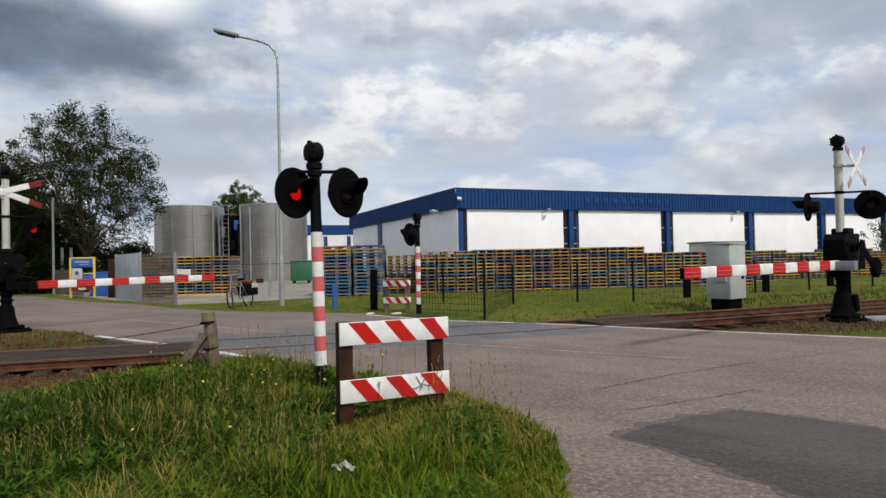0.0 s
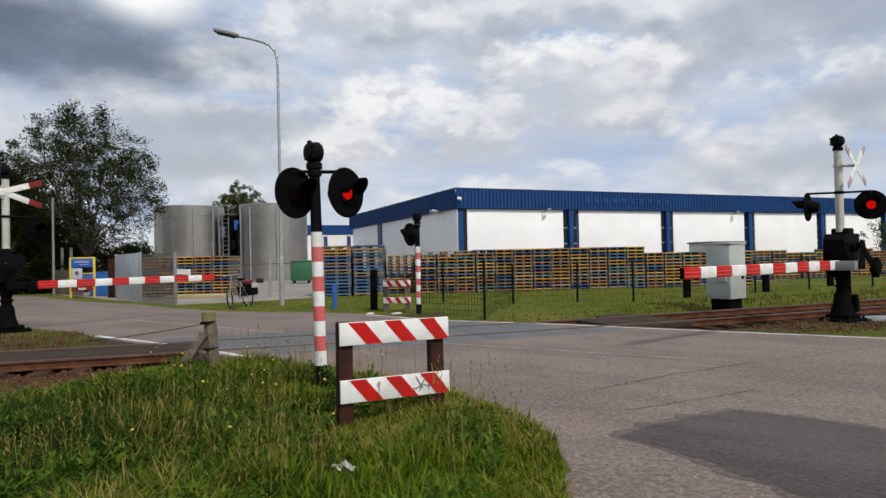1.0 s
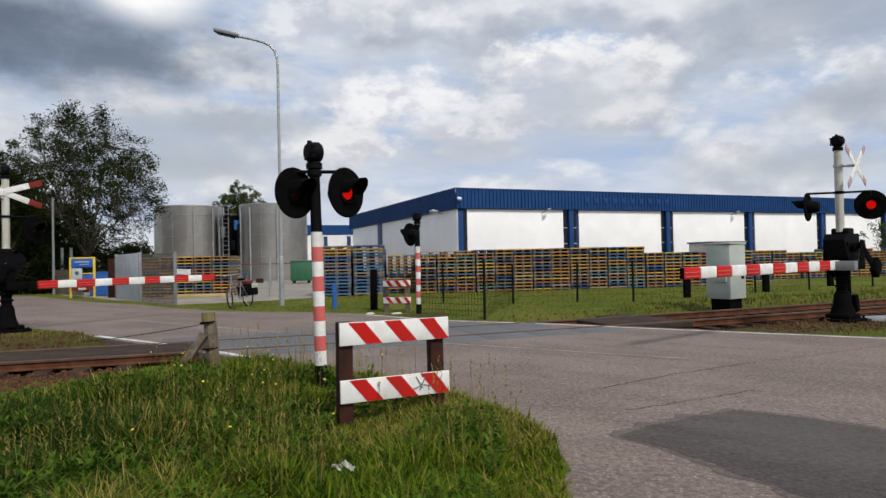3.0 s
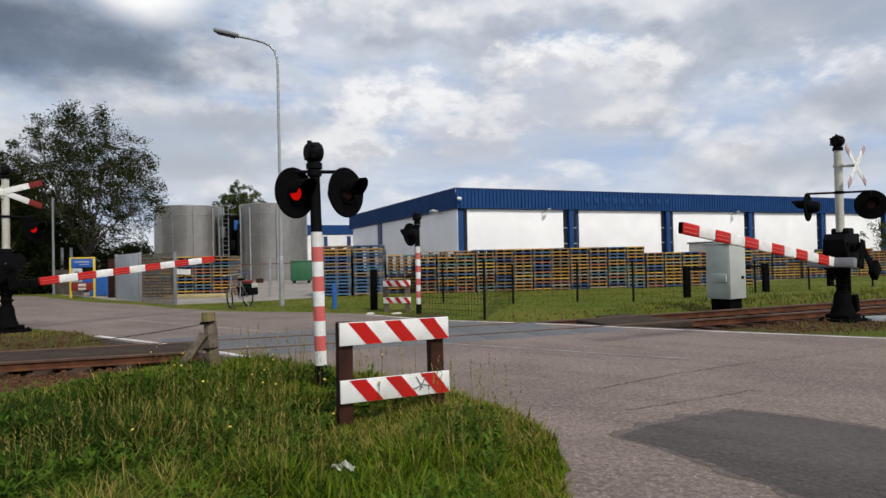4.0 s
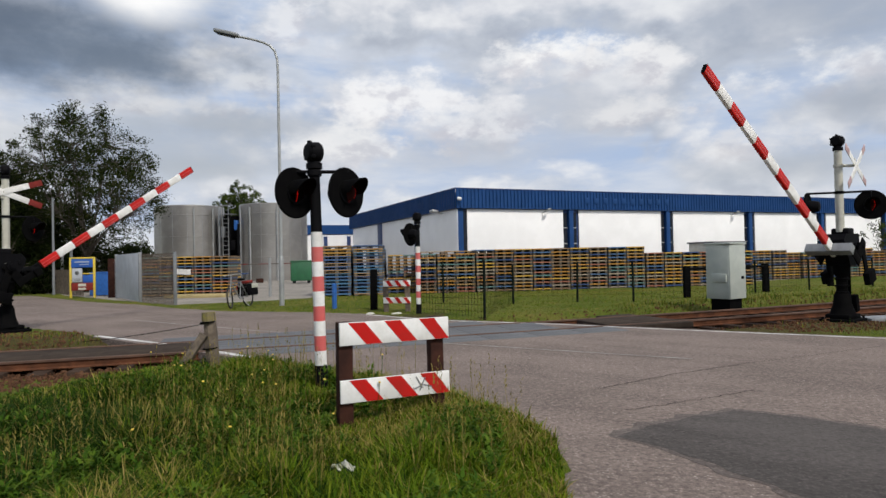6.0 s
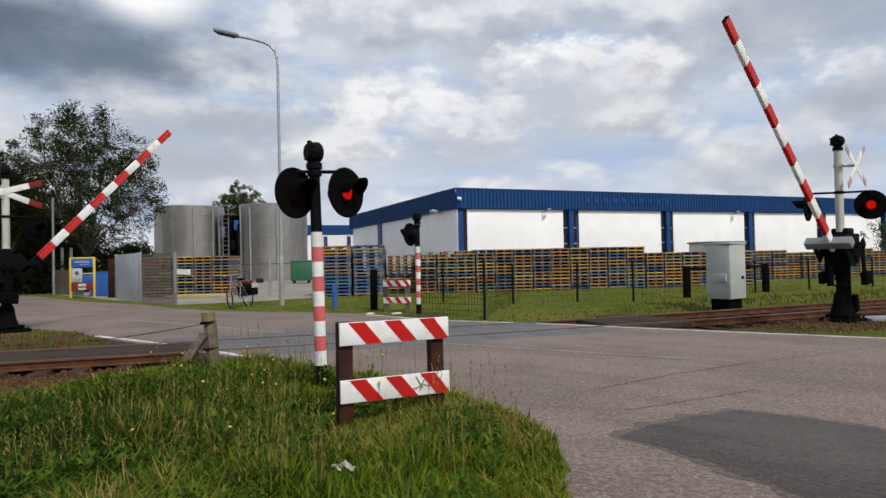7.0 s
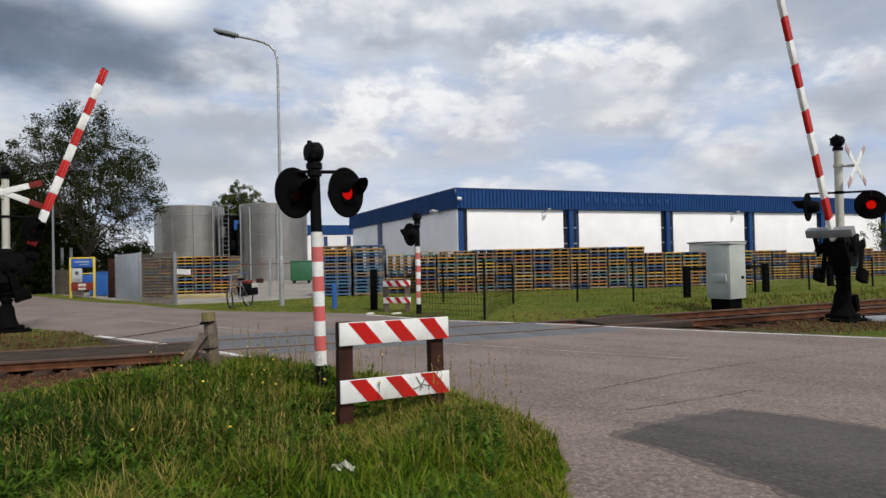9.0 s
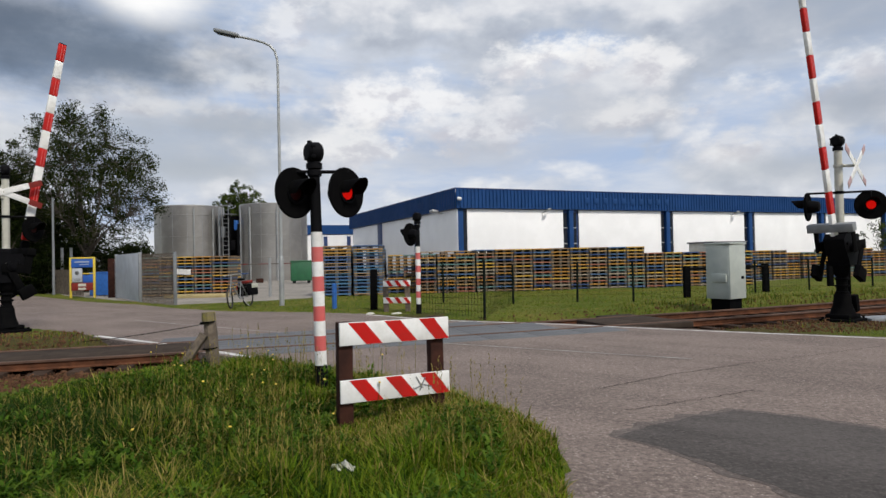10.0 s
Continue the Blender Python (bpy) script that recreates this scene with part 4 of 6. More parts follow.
def make_stake():
    s = thing("fence_stake", "weathered grey wooden stake with a leaning brace and wire", "fence post", pose(-3.36, 9.1, -0.05))
    for name, a, b, r in (("stake", (0.03, 0, -0.2), (-0.06, 0.02, 0.84), 0.10), ("brace", (-0.50, -0.20, -0.1), (-0.10, -0.06, 0.54), 0.075)):
        bm = B()
        tube(bm, a, b, r, r * 0.88, 9)
        bmesh.ops.subdivide_edges(bm, edges=[e for e in bm.edges if e.calc_length() > 0.4], cuts=6)
        for v in bm.verts:
            v.co += Vector((random.uniform(-1, 1), random.uniform(-1, 1), 0)) * 0.007
        part(name, bm, OLDWOOD, s)
    bm = B()
    tube(bm, (-0.055, 0.02, 0.72), (-0.061, 0.02, 0.85), 0.102, 0.096, 9)
    part("mossy_top", bm, MOSS, s, "yellow-green mossy top")
    bm = B()
    last = Vector((-0.06, 0, 0.69))
    for k in range(1, 15):
        f = k / 14
        p = Vector((-0.06 - 3.7 * f, 3.3 * f, 0.69 - 0.62 * f - 0.10 * f * (1 - f)))
        tube(bm, last, p, 0.006, seg=5, caps=False)
        last = p
    part("wire", bm, BLACKMATT, s, "rusty slack fence wire")
    for z in (0.32, 0.70):
        bm = B()
        lathe(bm, [(0.105, z), (0.108, z + 0.01), (0.105, z + 0.02)], pose(-0.005, 0, 0, 1, -5, 0), 12)
        part("wire_tie", bm, BLACKMATT, s)


make_stake()

# ---------------------------------------------------------------- warehouse
WALL_DIR, GABLE_DIR = Vector((0.917, 0.399, 0)), Vector((-0.399, 0.917, 0))
HALL = Matrix(((0.917, -0.399, 0, 0.92), (0.399, 0.917, 0, 42.0), (0, 0, 1, 0), (0, 0, 0, 1)))


def make_warehouse():
    """The hall in its own axes: x along the long front, y into the building."""
    h = thing("warehouse", "white panelled warehouse with a deep dark blue fascia", "warehouse", HALL)
    length, deep, eaves, top = 81.0, 27.0, 4.88, 6.18
    bm = B()
    box(bm, length - 0.6, deep - 0.6, eaves, pose(length / 2, deep / 2, eaves / 2))
    part("wall", bm, DARKBLUE, h, "dark blue wall behind the white panels")
    bm = B()
    box(bm, length - 0.5, deep - 0.5, 0.12, pose(length / 2, deep / 2, top - 0.25))
    part("roof", bm, ROOFING, h)
    # white panels of the front, eight metres wide between dark strips
    x = 0.90
    while x < length - 2:
        w = 7.75
        bm = B()
        box(bm, w, 0.10, eaves - 0.25, pose(x + w / 2, 0.22, (eaves - 0.25) / 2 + 0.2), 0.01)
        part("panel", bm, CLAD, h)
        strip = x + w
        bm = B()
        box(bm, 0.36, 0.30, eaves, pose(strip + 0.62, 0.18, eaves / 2), 0.01)
        part("pilaster", bm, BLUE, h)
        for dx, wd in ((0.20, 0.36), (1.02, 0.36)):
            bm = B()
            box(bm, wd, 0.03, eaves - 0.5, pose(strip + dx, 0.272, eaves / 2))
            part("window", bm, GLASS, h, "tall narrow dark window")
            for z in (1.2, 2.4, 3.55):
                bm = B()
                box(bm, wd, 0.03, 0.07, pose(strip + dx, 0.25, z))
                part("glazing_bar", bm, GALV, h)
        x += 9.12 if x < 1 else 9.0
    # corner strip
    bm = B()
    box(bm, 0.40, 0.12, eaves, pose(0.40, 0.2, eaves / 2), 0.01)
    part("pilaster", bm, BLUE, h)
    bm = B()
    box(bm, 0.26, 0.05, eaves - 0.3, pose(0.75, 0.26, eaves / 2))
    part("window", bm, GLASS, h)
    # gable panels
    for y0, y1 in ((0.15, 7.7), (8.1, 16.6), (17.6, 26.4)):
        bm = B()
        box(bm, 0.10, y1 - y0, eaves - 0.25, pose(0.22, (y0 + y1) / 2, (eaves - 0.25) / 2 + 0.2), 0.01)
        part("panel", bm, CLAD, h)
    for y, w in ((7.9, 0.5), (17.1, 1.2)):
        bm = B()
        box(bm, 0.2, w, eaves, pose(0.2, y, eaves / 2), 0.01)
        part("pilaster", bm, DARKBLUE, h)
    # ribbed blue fascia
    def fascia(run, m):
        bm = B()
        n = int(run / 0.28)
        low = []
        for i in range(n + 1):
            x = run * i / n
            for dx, off in ((0.0, 0.0), (0.03, -0.06), (0.12, -0.06), (0.15, 0.0)):
                low.append((min(run, x + dx), off))
        cols = [(bm.verts.new((x, y, eaves)), bm.verts.new((x, y, top))) for x, y in low]
        for a, b in zip(cols, cols[1:]):
            if (b[0].co - a[0].co).length > 1e-5:
                bm.faces.new((a[0], b[0], b[1], a[1]))
        bmesh.ops.transform(bm, matrix=m, verts=bm.verts[:])
        return bm
    part("fascia", fascia(length, pose(0, -0.02, 0)), BLUE, h, "ribbed dark blue metal fascia")
    part("fascia", fascia(deep, pose(-0.02, deep, 0, 0, 0, -90)), BLUE, h, "ribbed dark blue metal fascia")
    bm = B()
    box(bm, length + 0.14, 0.14, 0.07, pose(length / 2, 0.0, top + 0.03))
    box(bm, 0.14, deep, 0.07, pose(0.0, deep / 2 + 0.08, top + 0.03))
    part("coping", bm, DARKBLUE, h)
    bm = B()
    box(bm, length, 0.35, 0.05, pose(length / 2, 0.16, eaves))
    box(bm, 0.35, deep, 0.05, pose(0.16, deep / 2, eaves))
    part("soffit", bm, DARKBLUE, h)
    for k in range(10):
        bm = B()
        box(bm, 0.40, 0.03, 0.42, pose(10.6 + 0.84 * k, -0.085, 5.52), 0.008)
        part("sign_plate", bm, BLUE, h)
    for x in (7.0, 25.4, 43.0):
        lamp = B()
        tube(lamp, (x - 0.15, 0.15, eaves - 0.30), (x + 0.05, -0.30, eaves - 0.06), 0.025, seg=6)
        box(lamp, 0.36, 0.20, 0.11, pose(x + 0.12, -0.34, eaves - 0.04, 0, -15, 20), 0.035)
        part("wall_lamp", lamp, GALV, h, "pale floodlight on a short arm")
    lamp = B()
    box(lamp, 0.5, 0.7, 0.18, pose(-0.5, 2.6, eaves - 0.05, 0, 10, 0), 0.06)
    tube(lamp, (-0.5, 2.6, eaves - 0.1), (0.1, 2.6, eaves - 0.2), 0.04, seg=6)
    part("wall_lamp", lamp, GALV, h, "pale floodlight on a short arm")
    # camera housing on the fascia corner, not a lamp
    lamp = B()
    tube(lamp, (0.05, -0.2, 5.5), (0.28, -0.32, 5.45), 0.11, seg=12)
    tube(lamp, (0.1, 0, 5.55), (0.1, -0.25, 5.5), 0.04, seg=8)
    part("camera_housing", lamp, WHITE, h, "small white round housing on the fascia")
    return h


make_warehouse()


def make_annex():
    a = thing("low_annex", "low white annex with a blue fascia behind the tanks", "building", pose(-12.3, 69, 0, 0, 0, 23.5))
    bm = B()
    box(bm, 9, 10, 4.4, pose(0, 5, 2.2))
    part("wall", bm, CLAD, a)
    bm = B()
    box(bm, 9.2, 10.2, 1.0, pose(0, 5, 4.95))
    part("fascia", bm, BLUE, a)
    for x in (-3.2, -0.6, 2.0):
        bm = B()
        box(bm, 0.4, 0.1, 4.0, pose(x, -0.03, 2.2))
        part("door_strip", bm, DARKBLUE, a)


make_annex()


def make_tank(m, ladder):
    t = thing("storage_tank", "tall round brushed steel storage tank with weld seams", "tank", m, "steel storage tanks")
    bm = B()
    lathe(bm, [(2.83, 0), (2.83, 6.38), (2.80, 6.42), (2.6, 6.44), (0.4, 6.5), (0.1, 6.5)], None, 72)
    part("shell", bm, STEEL, t)
    for z in (1.9, 3.75, 5.55, 6.3):
        bm = B()
        lathe(bm, [(2.83, z), (2.85, z + 0.01), (2.85, z + 0.05), (2.83, z + 0.06)], None, 72)
        part("seam_ring", bm, STEEL, t)
    for a in range(0, 360, 24):
        bm = B()
        box(bm, 0.035, 0.02, 6.3, pose(2.84 * math.cos(radians(a)), 2.84 * math.sin(radians(a)), 3.15, 0, 0, a))
        part("seam", bm, GALV, t)
    for a in ladder:
        pipe = B()
        x, y = 2.95 * math.cos(radians(a)), 2.95 * math.sin(radians(a))
        tube(pipe, (x, y, 0), (x, y, 6.1), 0.07, seg=10)
        part("pipe", pipe, GALV, t)
    return t


make_tank(pose(-21.95, 54.5, 0), (-62, -30))
make_tank(pose(-14.6, 54.3, 0), (-115, -70))


def make_tank_gear():
    g = thing("pipe_tower", "pipes and ladder between the tanks", "pipework", pose(-17.9, 52.3, 0))
    for x in (-0.42, 0.06):
        bm = B()
        tube(bm, (x, 0, 0), (x, 0, 6.3), 0.035, seg=8)
        part("upright", bm, GREY, g)
    for k in range(16):
        bm = B()
        tube(bm, (-0.42, 0, 0.4 + k * 0.37), (0.06, 0, 0.4 + k * 0.37), 0.020, seg=6)
        part("rung", bm, GREY, g)
    bm = B()
    box(bm, 1.0, 0.5, 0.06, pose(0, 0, 5.6))
    box(bm, 1.1, 0.06, 0.06, pose(0, -0.3, 6.3))
    part("platform", bm, GREY, g)
    for x, w, z0, z1, mat in ((-0.15, 0.32, 0.2, 5.9, BLACK), (0.75, 0.22, 0.2, 4.8, BLACK), (-0.85, 0.16, 0.3, 6.2, GREY), (0.95, 0.12, 0.3, 6.1, GALV), (0.55, 0.30, 4.3, 5.1, POSTBLUE), (0.2, 0.5, 2.6, 3.4, BLACK), (0.45, 0.7, 0.1, 1.9, BLACK),
                           (-0.55, 0.3, 3.7, 4.6, GREY)):
        bm = B()
        box(bm, w, 0.35, z1 - z0, pose(x, 0.5, (z0 + z1) / 2), 0.04)
        part("duct", bm, mat, g)
    bm = B()
    box(bm, 2.6, 0.4, 5.6, pose(0.1, 2.4, 2.8), 0.02)
    part("service_wall", bm, BLACKMATT, g, "dark service wall behind the pipes")


make_tank_gear()

# ---------------------------------------------------------------- pallets


def pallet_mesh(mat, along):
    """A nailed pallet, 1.2 by 0.8 m and 0.144 high; along tells which axis the fork openings run."""
    if along == "x":
        us, zs, width = (-0.40, -0.305, -0.05, 0.05, 0.305, 0.40), (0.0, 0.098, 0.144), 1.2
        legs, decks, lower = {0}, {1}, set()
    else:
        us, zs, width = (-0.60, -0.465, -0.07, 0.07, 0.465, 0.60), (0.0, 0.022, 0.100, 0.144), 0.8
        legs, decks, lower = {1}, {2}, {0}
    full = {(i, k) for k in decks | lower for i in range(5)} | {(i, k) for k in legs for i in (0, 2, 4)}
    verts, faces, kinds, seen = [], [], [], {}

    def corner(u, z, end):
        key = (u, z, end)
        if key not in seen:
            seen[key] = len(verts)
            w = (end - 0.5) * width
            verts.append((w, us[u], zs[z]) if along == "x" else (us[u], w, zs[z]))
        return seen[key]

    for i, k in sorted(full):
        ring = [(i, k), (i + 1, k), (i + 1, k + 1), (i, k + 1)]
        for end in (0, 1):
            faces.append([corner(u, z, end) for u, z in ring])
            kinds.append(1 if k in legs else 0)
        for (u0, z0), (u1, z1), other in zip(ring, ring[1:] + ring[:1], ((i, k - 1), (i + 1, k), (i, k + 1), (i - 1, k))):
            if other not in full:
                faces.append([corner(u0, z0, 0), corner(u1, z1, 0), corner(u1, z1, 1), corner(u0, z0, 1)])
                kinds.append(1 if k in legs else 0)
    me = bpy.data.meshes.new("pallet")
    me.from_pydata(verts, [], faces)
    me.materials.append(mat)
    me.materials.append(BLOCK)
    me.polygons.foreach_set("material_index", kinds)
    bm = B()
    bm.from_mesh(me)
    bmesh.ops.recalc_face_normals(bm, faces=bm.faces[:])
    bm.to_mesh(me)
    bm.free()
    return me


PALLET_MESHES = {(blue, along): pallet_mesh(BLUEPALLET if blue else PALLET, along) for blue in (False, True) for along in "xy"}


def pallet_stack(x, y, turn, count, label, rng, z=-0.03):
    s = thing("pallet_stack", label, "pallets", pose(x, y, z, 0, 0, turn), "stacked pallets")
    me = PALLET_MESHES["tall" in label, "x" if abs(turn) > 45 else "y"]
    for k in range(count):
        part("pallet", me, PALLET, s, m=pose(rng.uniform(-0.012, 0.012), rng.uniform(-0.010, 0.010), k * 0.1445, 0, 0, rng.uniform(-0.5, 0.5)))


def make_pallets():
    rng = random.Random(7)
    row = "stack of weathered blue, orange and brown wooden pallets"
    x = -0.75
    while x < 8.8:
        high = 13 if x > 1 else 12
        pallet_stack(x, 27.5 + 0.10 * x + rng.uniform(-0.10, 0.10), 95 + rng.uniform(-2, 2), high, row, rng)
        pallet_stack(x + 0.2, 28.8 + 0.10 * x, 95 + rng.uniform(-3, 3), high - rng.choice((0, 0, 1)), row, rng)
        x += 0.835
    x = -0.6
    while x < 13.6:
        pallet_stack(x, 30.0 + 0.10 * x, 5, 13 if x < 8.6 else 10, row, rng)
        x += 1.24
    for k in range(6):
        x = 9.35 + 0.84 * k
        pallet_stack(x, 28.5 + 0.12 * (x - 9.4), 96 + rng.uniform(-2, 2), 11, row, rng)
        pallet_stack(x, 29.8 + 0.12 * (x - 9.4), 96 + rng.uniform(-2, 2), 10, row, rng)
    x = 13.6
    while x < 31:
        pallet_stack(x, 33.4 + 0.16 * (x - 14) + rng.uniform(-0.12, 0.12), 99 + rng.uniform(-2, 2), rng.choice((10, 10, 11)), row, rng)
        x += 0.85
    x = 13.9
    while x < 31:
        pallet_stack(x, 34.5 + 0.16 * (x - 14), 9, 10, row, rng)
        x += 1.27
    for x in (-4.55, -3.22):
        for y, c in ((26.9, 15), (27.85, 15), (28.8, 14)):
            pallet_stack(x + rng.uniform(-0.03, 0.03), y, 3 + rng.uniform(-1, 1), c, "tall stack of dark blue and brown pallets", rng)
    for x in (-2.1, -1.4):
        pallet_stack(x, 28.4, 94, 12, row, rng)
        pallet_stack(x, 29.7, 94, 12, row, rng)
    for x, y in ((-11.95, 29.6), (-11.1, 29.55), (-10.25, 29.5), (-12.8, 29.7), (-13.65, 29.8), (-14.5, 29.9), (-11.8, 30.9), (-10.55, 30.9), (-13.2, 31.0)):
        pallet_stack(x, y, 92, 13, "stack of pale orange pallets behind the wire gate", rng)
    bm = B()
    bmesh.ops.create_grid(bm, x_segments=8, y_segments=4, size=0.5)
    for v in bm.verts:
        v.co = Vector((v.co.x * 0.72, -0.02 + 0.03 * noise.noise(v.co * 4), v.co.y * 0.24 - 0.05 * v.co.x))
    bmesh.ops.solidify(bm, geom=bm.faces[:], thickness=0.012)
    solid("plastic_sheet", bm, WHITE, "crumpled white plastic sheet caught on the pallets", "plastic sheet", pose(-12.0, 28.95, 1.16))
    # pale sheet under the stacks at the gate
    bm = B()
    box(bm, 2.7, 1.35, 0.16, pose(0, 0, 0.05), 0.02)
    solid("timber_base", bm, TAN, "pale yellow timber base under the pallets", "timber", pose(-11.1, 28.55, 0, 0, 0, 2))


make_pallets()

# ---------------------------------------------------------------- cabinet, fence, lamp, sign, gate, bin


def make_cabinet():
    c = thing("relay_cabinet", "grey-green steel relay cabinet on a dark plinth", "cabinet", pose(7.66, 17.05, -0.04, 0, 0, 34))
    bm = B()
    box(bm, 0.58, 0.54, 0.34, pose(0, 0, 0.15), 0.01)
    part("plinth", bm, BLACKMATT, c)
    bm = B()
    box(bm, 0.74, 0.70, 1.44, pose(0, 0, 1.02), 0.012)
    part("body", bm, CABINET, c)
    bm = B()
    box(bm, 0.80, 0.76, 0.05, pose(0, 0, 1.775), 0.015)
    part("lid", bm, CABINET, c)
    bm = B()
    box(bm, 0.012, 0.62, 1.32, pose(-0.374, 0, 1.02), 0.004)
    part("door", bm, CABINET, c)
    bm = B()
    box(bm, 0.05, 0.42, 0.22, pose(-0.395, -0.05, 0.86), 0.01)
    part("flap", bm, CABINET, c)
    bm = B()
    box(bm, 0.10, 0.03, 0.07, pose(0.20, -0.36, 0.86), 0.01)
    part("lock", bm, BLACK, c)


make_cabinet()


def make_cabin_and_slab():
    c = thing("yard_cabin", "low cream cabin with a flat roof behind the pallets", "cabin", pose(17.5, 40.3, 0, 0, 0, 23))
    bm = B()
    box(bm, 2.5, 2.0, 2.1, pose(0, 0, 1.05), 0.02)
    part("body", bm, CREAM, c)
    bm = B()
    box(bm, 2.7, 2.2, 0.10, pose(0, 0, 2.15), 0.02)
    part("roof", bm, ROOFING, c)
    bm = B()
    box(bm, 0.9, 0.5, 0.10, pose(0, 0, 0.03), 0.02)
    solid("concrete_slab", bm, GREY, "grey concrete slab beside the barrier base", "slab", pose(9.15, 13.2, 0.0, 0, 0, 10))


make_cabin_and_slab()


def fence_post(x, y, h, r, label, square=False):
    bm = B()
    if square:
        box(bm, r * 2, r * 2, h + 0.3, pose(0, 0, h / 2 - 0.15), 0.02)
    else:
        tube(bm, (0, 0, -0.3), (0, 0, h), r, seg=8)
    solid("fence_post", bm, BLACKMATT if square else WIRE, label, "fence post", pose(x, y, -0.04, random.uniform(-1, 1), random.uniform(-1.5, 1.5), 0), "fence posts")


def make_fence():
    thin = [(1.0, 15.66, 1.5), (-0.02, 21.1, 1.45), (2.17, 19.7, 1.3), (4.24, 20.0, 1.35), (5.97, 19.8, 1.3), (9.0, 20.8, 1.2), (11.2, 22.6, 1.2), (13.61, 23.4, 1.2), (17.2, 25.2, 1.2), (21, 27, 1.2)]
    for x, y, h in thin:
        fence_post(x, y, h, 0.035, "thin dark metal fence post in the grass")
    for x, y, h in ((-2.09, 18.69, 1.27), (8.12, 21.0, 1.12), (11.79, 23.0, 1.1), (16.0, 26, 1.1)):
        fence_post(x, y, h, 0.10, "thick black wooden fence post", True)
    rail = B()
    tube(rail, (8.12, 21.0, 0.97), (11.79, 23.0, 0.97), 0.04, seg=6)
    solid("fence_rail", rail, BLACKMATT, "dark wooden rail between black posts", "fence rail")


make_fence()


def wire_panel(a, b, h, step, label, r=0.0035, mat=None):
    """Welded wire mesh between two posts."""
    bm = B()
    a, b = Vector(a), Vector(b)
    run = (b - a).length
    n = int(run / step)
    for i in range(n + 1):
        p = a.lerp(b, i / n)
        tube(bm, p, p + Vector((0, 0, h)), r, seg=3, caps=False)
    for k in range(int(h / (step * 1.6)) + 1):
        z = Vector((0, 0, k * step * 1.6))
        tube(bm, a + z, b + z, r, seg=3, caps=False)
    solid("wire_fence", bm, mat or WIRE, label, "wire fence", group="wire fence panels")


wire_panel((-0.62, 17.0, 0), (1.0, 15.66, 0), 1.05, 0.10, "dark green welded wire fence panel", 0.005)
wire_panel((1.0, 15.66, 0), (2.17, 19.7, 0), 1.1, 0.14, "dark green welded wire fence panel")
for p, q in (((-0.02, 21.1, 0), (2.17, 19.7, 0)), ((2.17, 19.7, 0), (4.24, 20.0, 0)), ((4.24, 20.0, 0), (5.97, 19.8, 0)), ((5.97, 19.8, 0), (9.0, 20.8, 0)), ((9.0, 20.8, 0), (13.61, 23.4, 0))):
    wire_panel(p, q, 1.2, 0.16, "dark green welded wire fence panel", 0.0028)


def make_street_lamp():
    s = thing("street_lamp", "tall galvanised street lamp with a curved arm", "street lamp", pose(-5.47, 21.2, -0.04))
    bm = B()
    tube(bm, (0, 0, -0.3), (0, 0, 1.6), 0.085, 0.085, 16)
    tube(bm, (0, 0, 1.6), (0, 0, 1.75), 0.085, 0.055, 16)
    tube(bm, (0, 0, 1.75), (0, 0, 8.1), 0.055, 0.042, 14)
    part("pole", bm, GALV, s)
    bm = B()
    pts = [(0, 0, 8.1), (-0.02, 0, 8.45), (-0.10, 0, 8.72), (-0.26, 0, 8.90), (-0.5, 0, 9.02), (-0.9, 0, 9.14), (-1.35, 0, 9.24)]
    for a, b in zip(pts, pts[1:]):
        tube(bm, a, b, 0.042, 0.040, 12)
    part("arm", bm, GALV, s)
    bm = B()
    box(bm, 0.86, 0.26, 0.13, pose(-1.72, 0, 9.36, 0, 14, 0), 0.05)
    head = part("lantern", bm, GREY, s, "flat grey lantern head")
    bm = B()
    box(bm, 0.62, 0.20, 0.05, pose(-1.74, 0, 9.285, 0, 14, 0), 0.02)
    part("lens_bowl", bm, GLASS, head)


make_street_lamp()


def make_sign():
    s = thing("site_sign", "yellow-framed factory entrance sign with blue and red panels", "sign", pose(-17.3, 30.1, -0.04, 0, 0, 8))
    for x in (-0.53, 0.53):
        bm = B()
        box(bm, 0.09, 0.09, 2.1, pose(x, 0, 0.92), 0.01)
        part("post", bm, YELLOW, s)
    bm = B()
    box(bm, 1.14, 0.09, 0.07, pose(0, 0, 1.95), 0.01)
    part("top_rail", bm, YELLOW, s)
    # the sign's shade is put into its dull red and greyed panel colours
    for name, w, h, x, z, mat in (("name_panel", 0.96, 0.40, 0, 1.70, SIGNBLUE), ("notice", 0.44, 0.66, -0.22, 1.13, GATE), ("blue_panel", 0.46, 0.36, 0.26, 0.95, SIGNBLUE),
                                  ("red_panel", 0.96, 0.36, 0, 0.58, DULLRED), ("yellow_strip", 0.46, 0.05, 0.26, 1.20, YELLOW)):
        bm = B()
        box(bm, w, 0.03, h, pose(x, -0.05, z), 0.004)
        part(name, bm, mat, s)
    for w, h, x, z, mat in ((0.66, 0.05, 0, 1.76, GATE), (0.40, 0.03, 0.1, 1.64, GATE), (0.34, 0.13, 0.0, 0.66, CREAM), (0.34, 0.10, 0.0, 0.48, CREAM), (0.30, 0.03, -0.22, 0.95, GREY), (0.26, 0.03, -0.22, 0.88, GREY)):
        bm = B()
        box(bm, w, 0.012, h, pose(x, -0.072, z))
        part("text_bar", bm, mat, s)
    bm = B()
    lathe(bm, [(0.075, 0.0), (0.10, 0.0), (0.10, 0.012), (0.075, 0.012), (0.075, 0.0)], pose(-0.22, -0.067, 1.24, 90, 0, 0), 20)
    part("round_mark", bm, GREY, s)


make_sign()


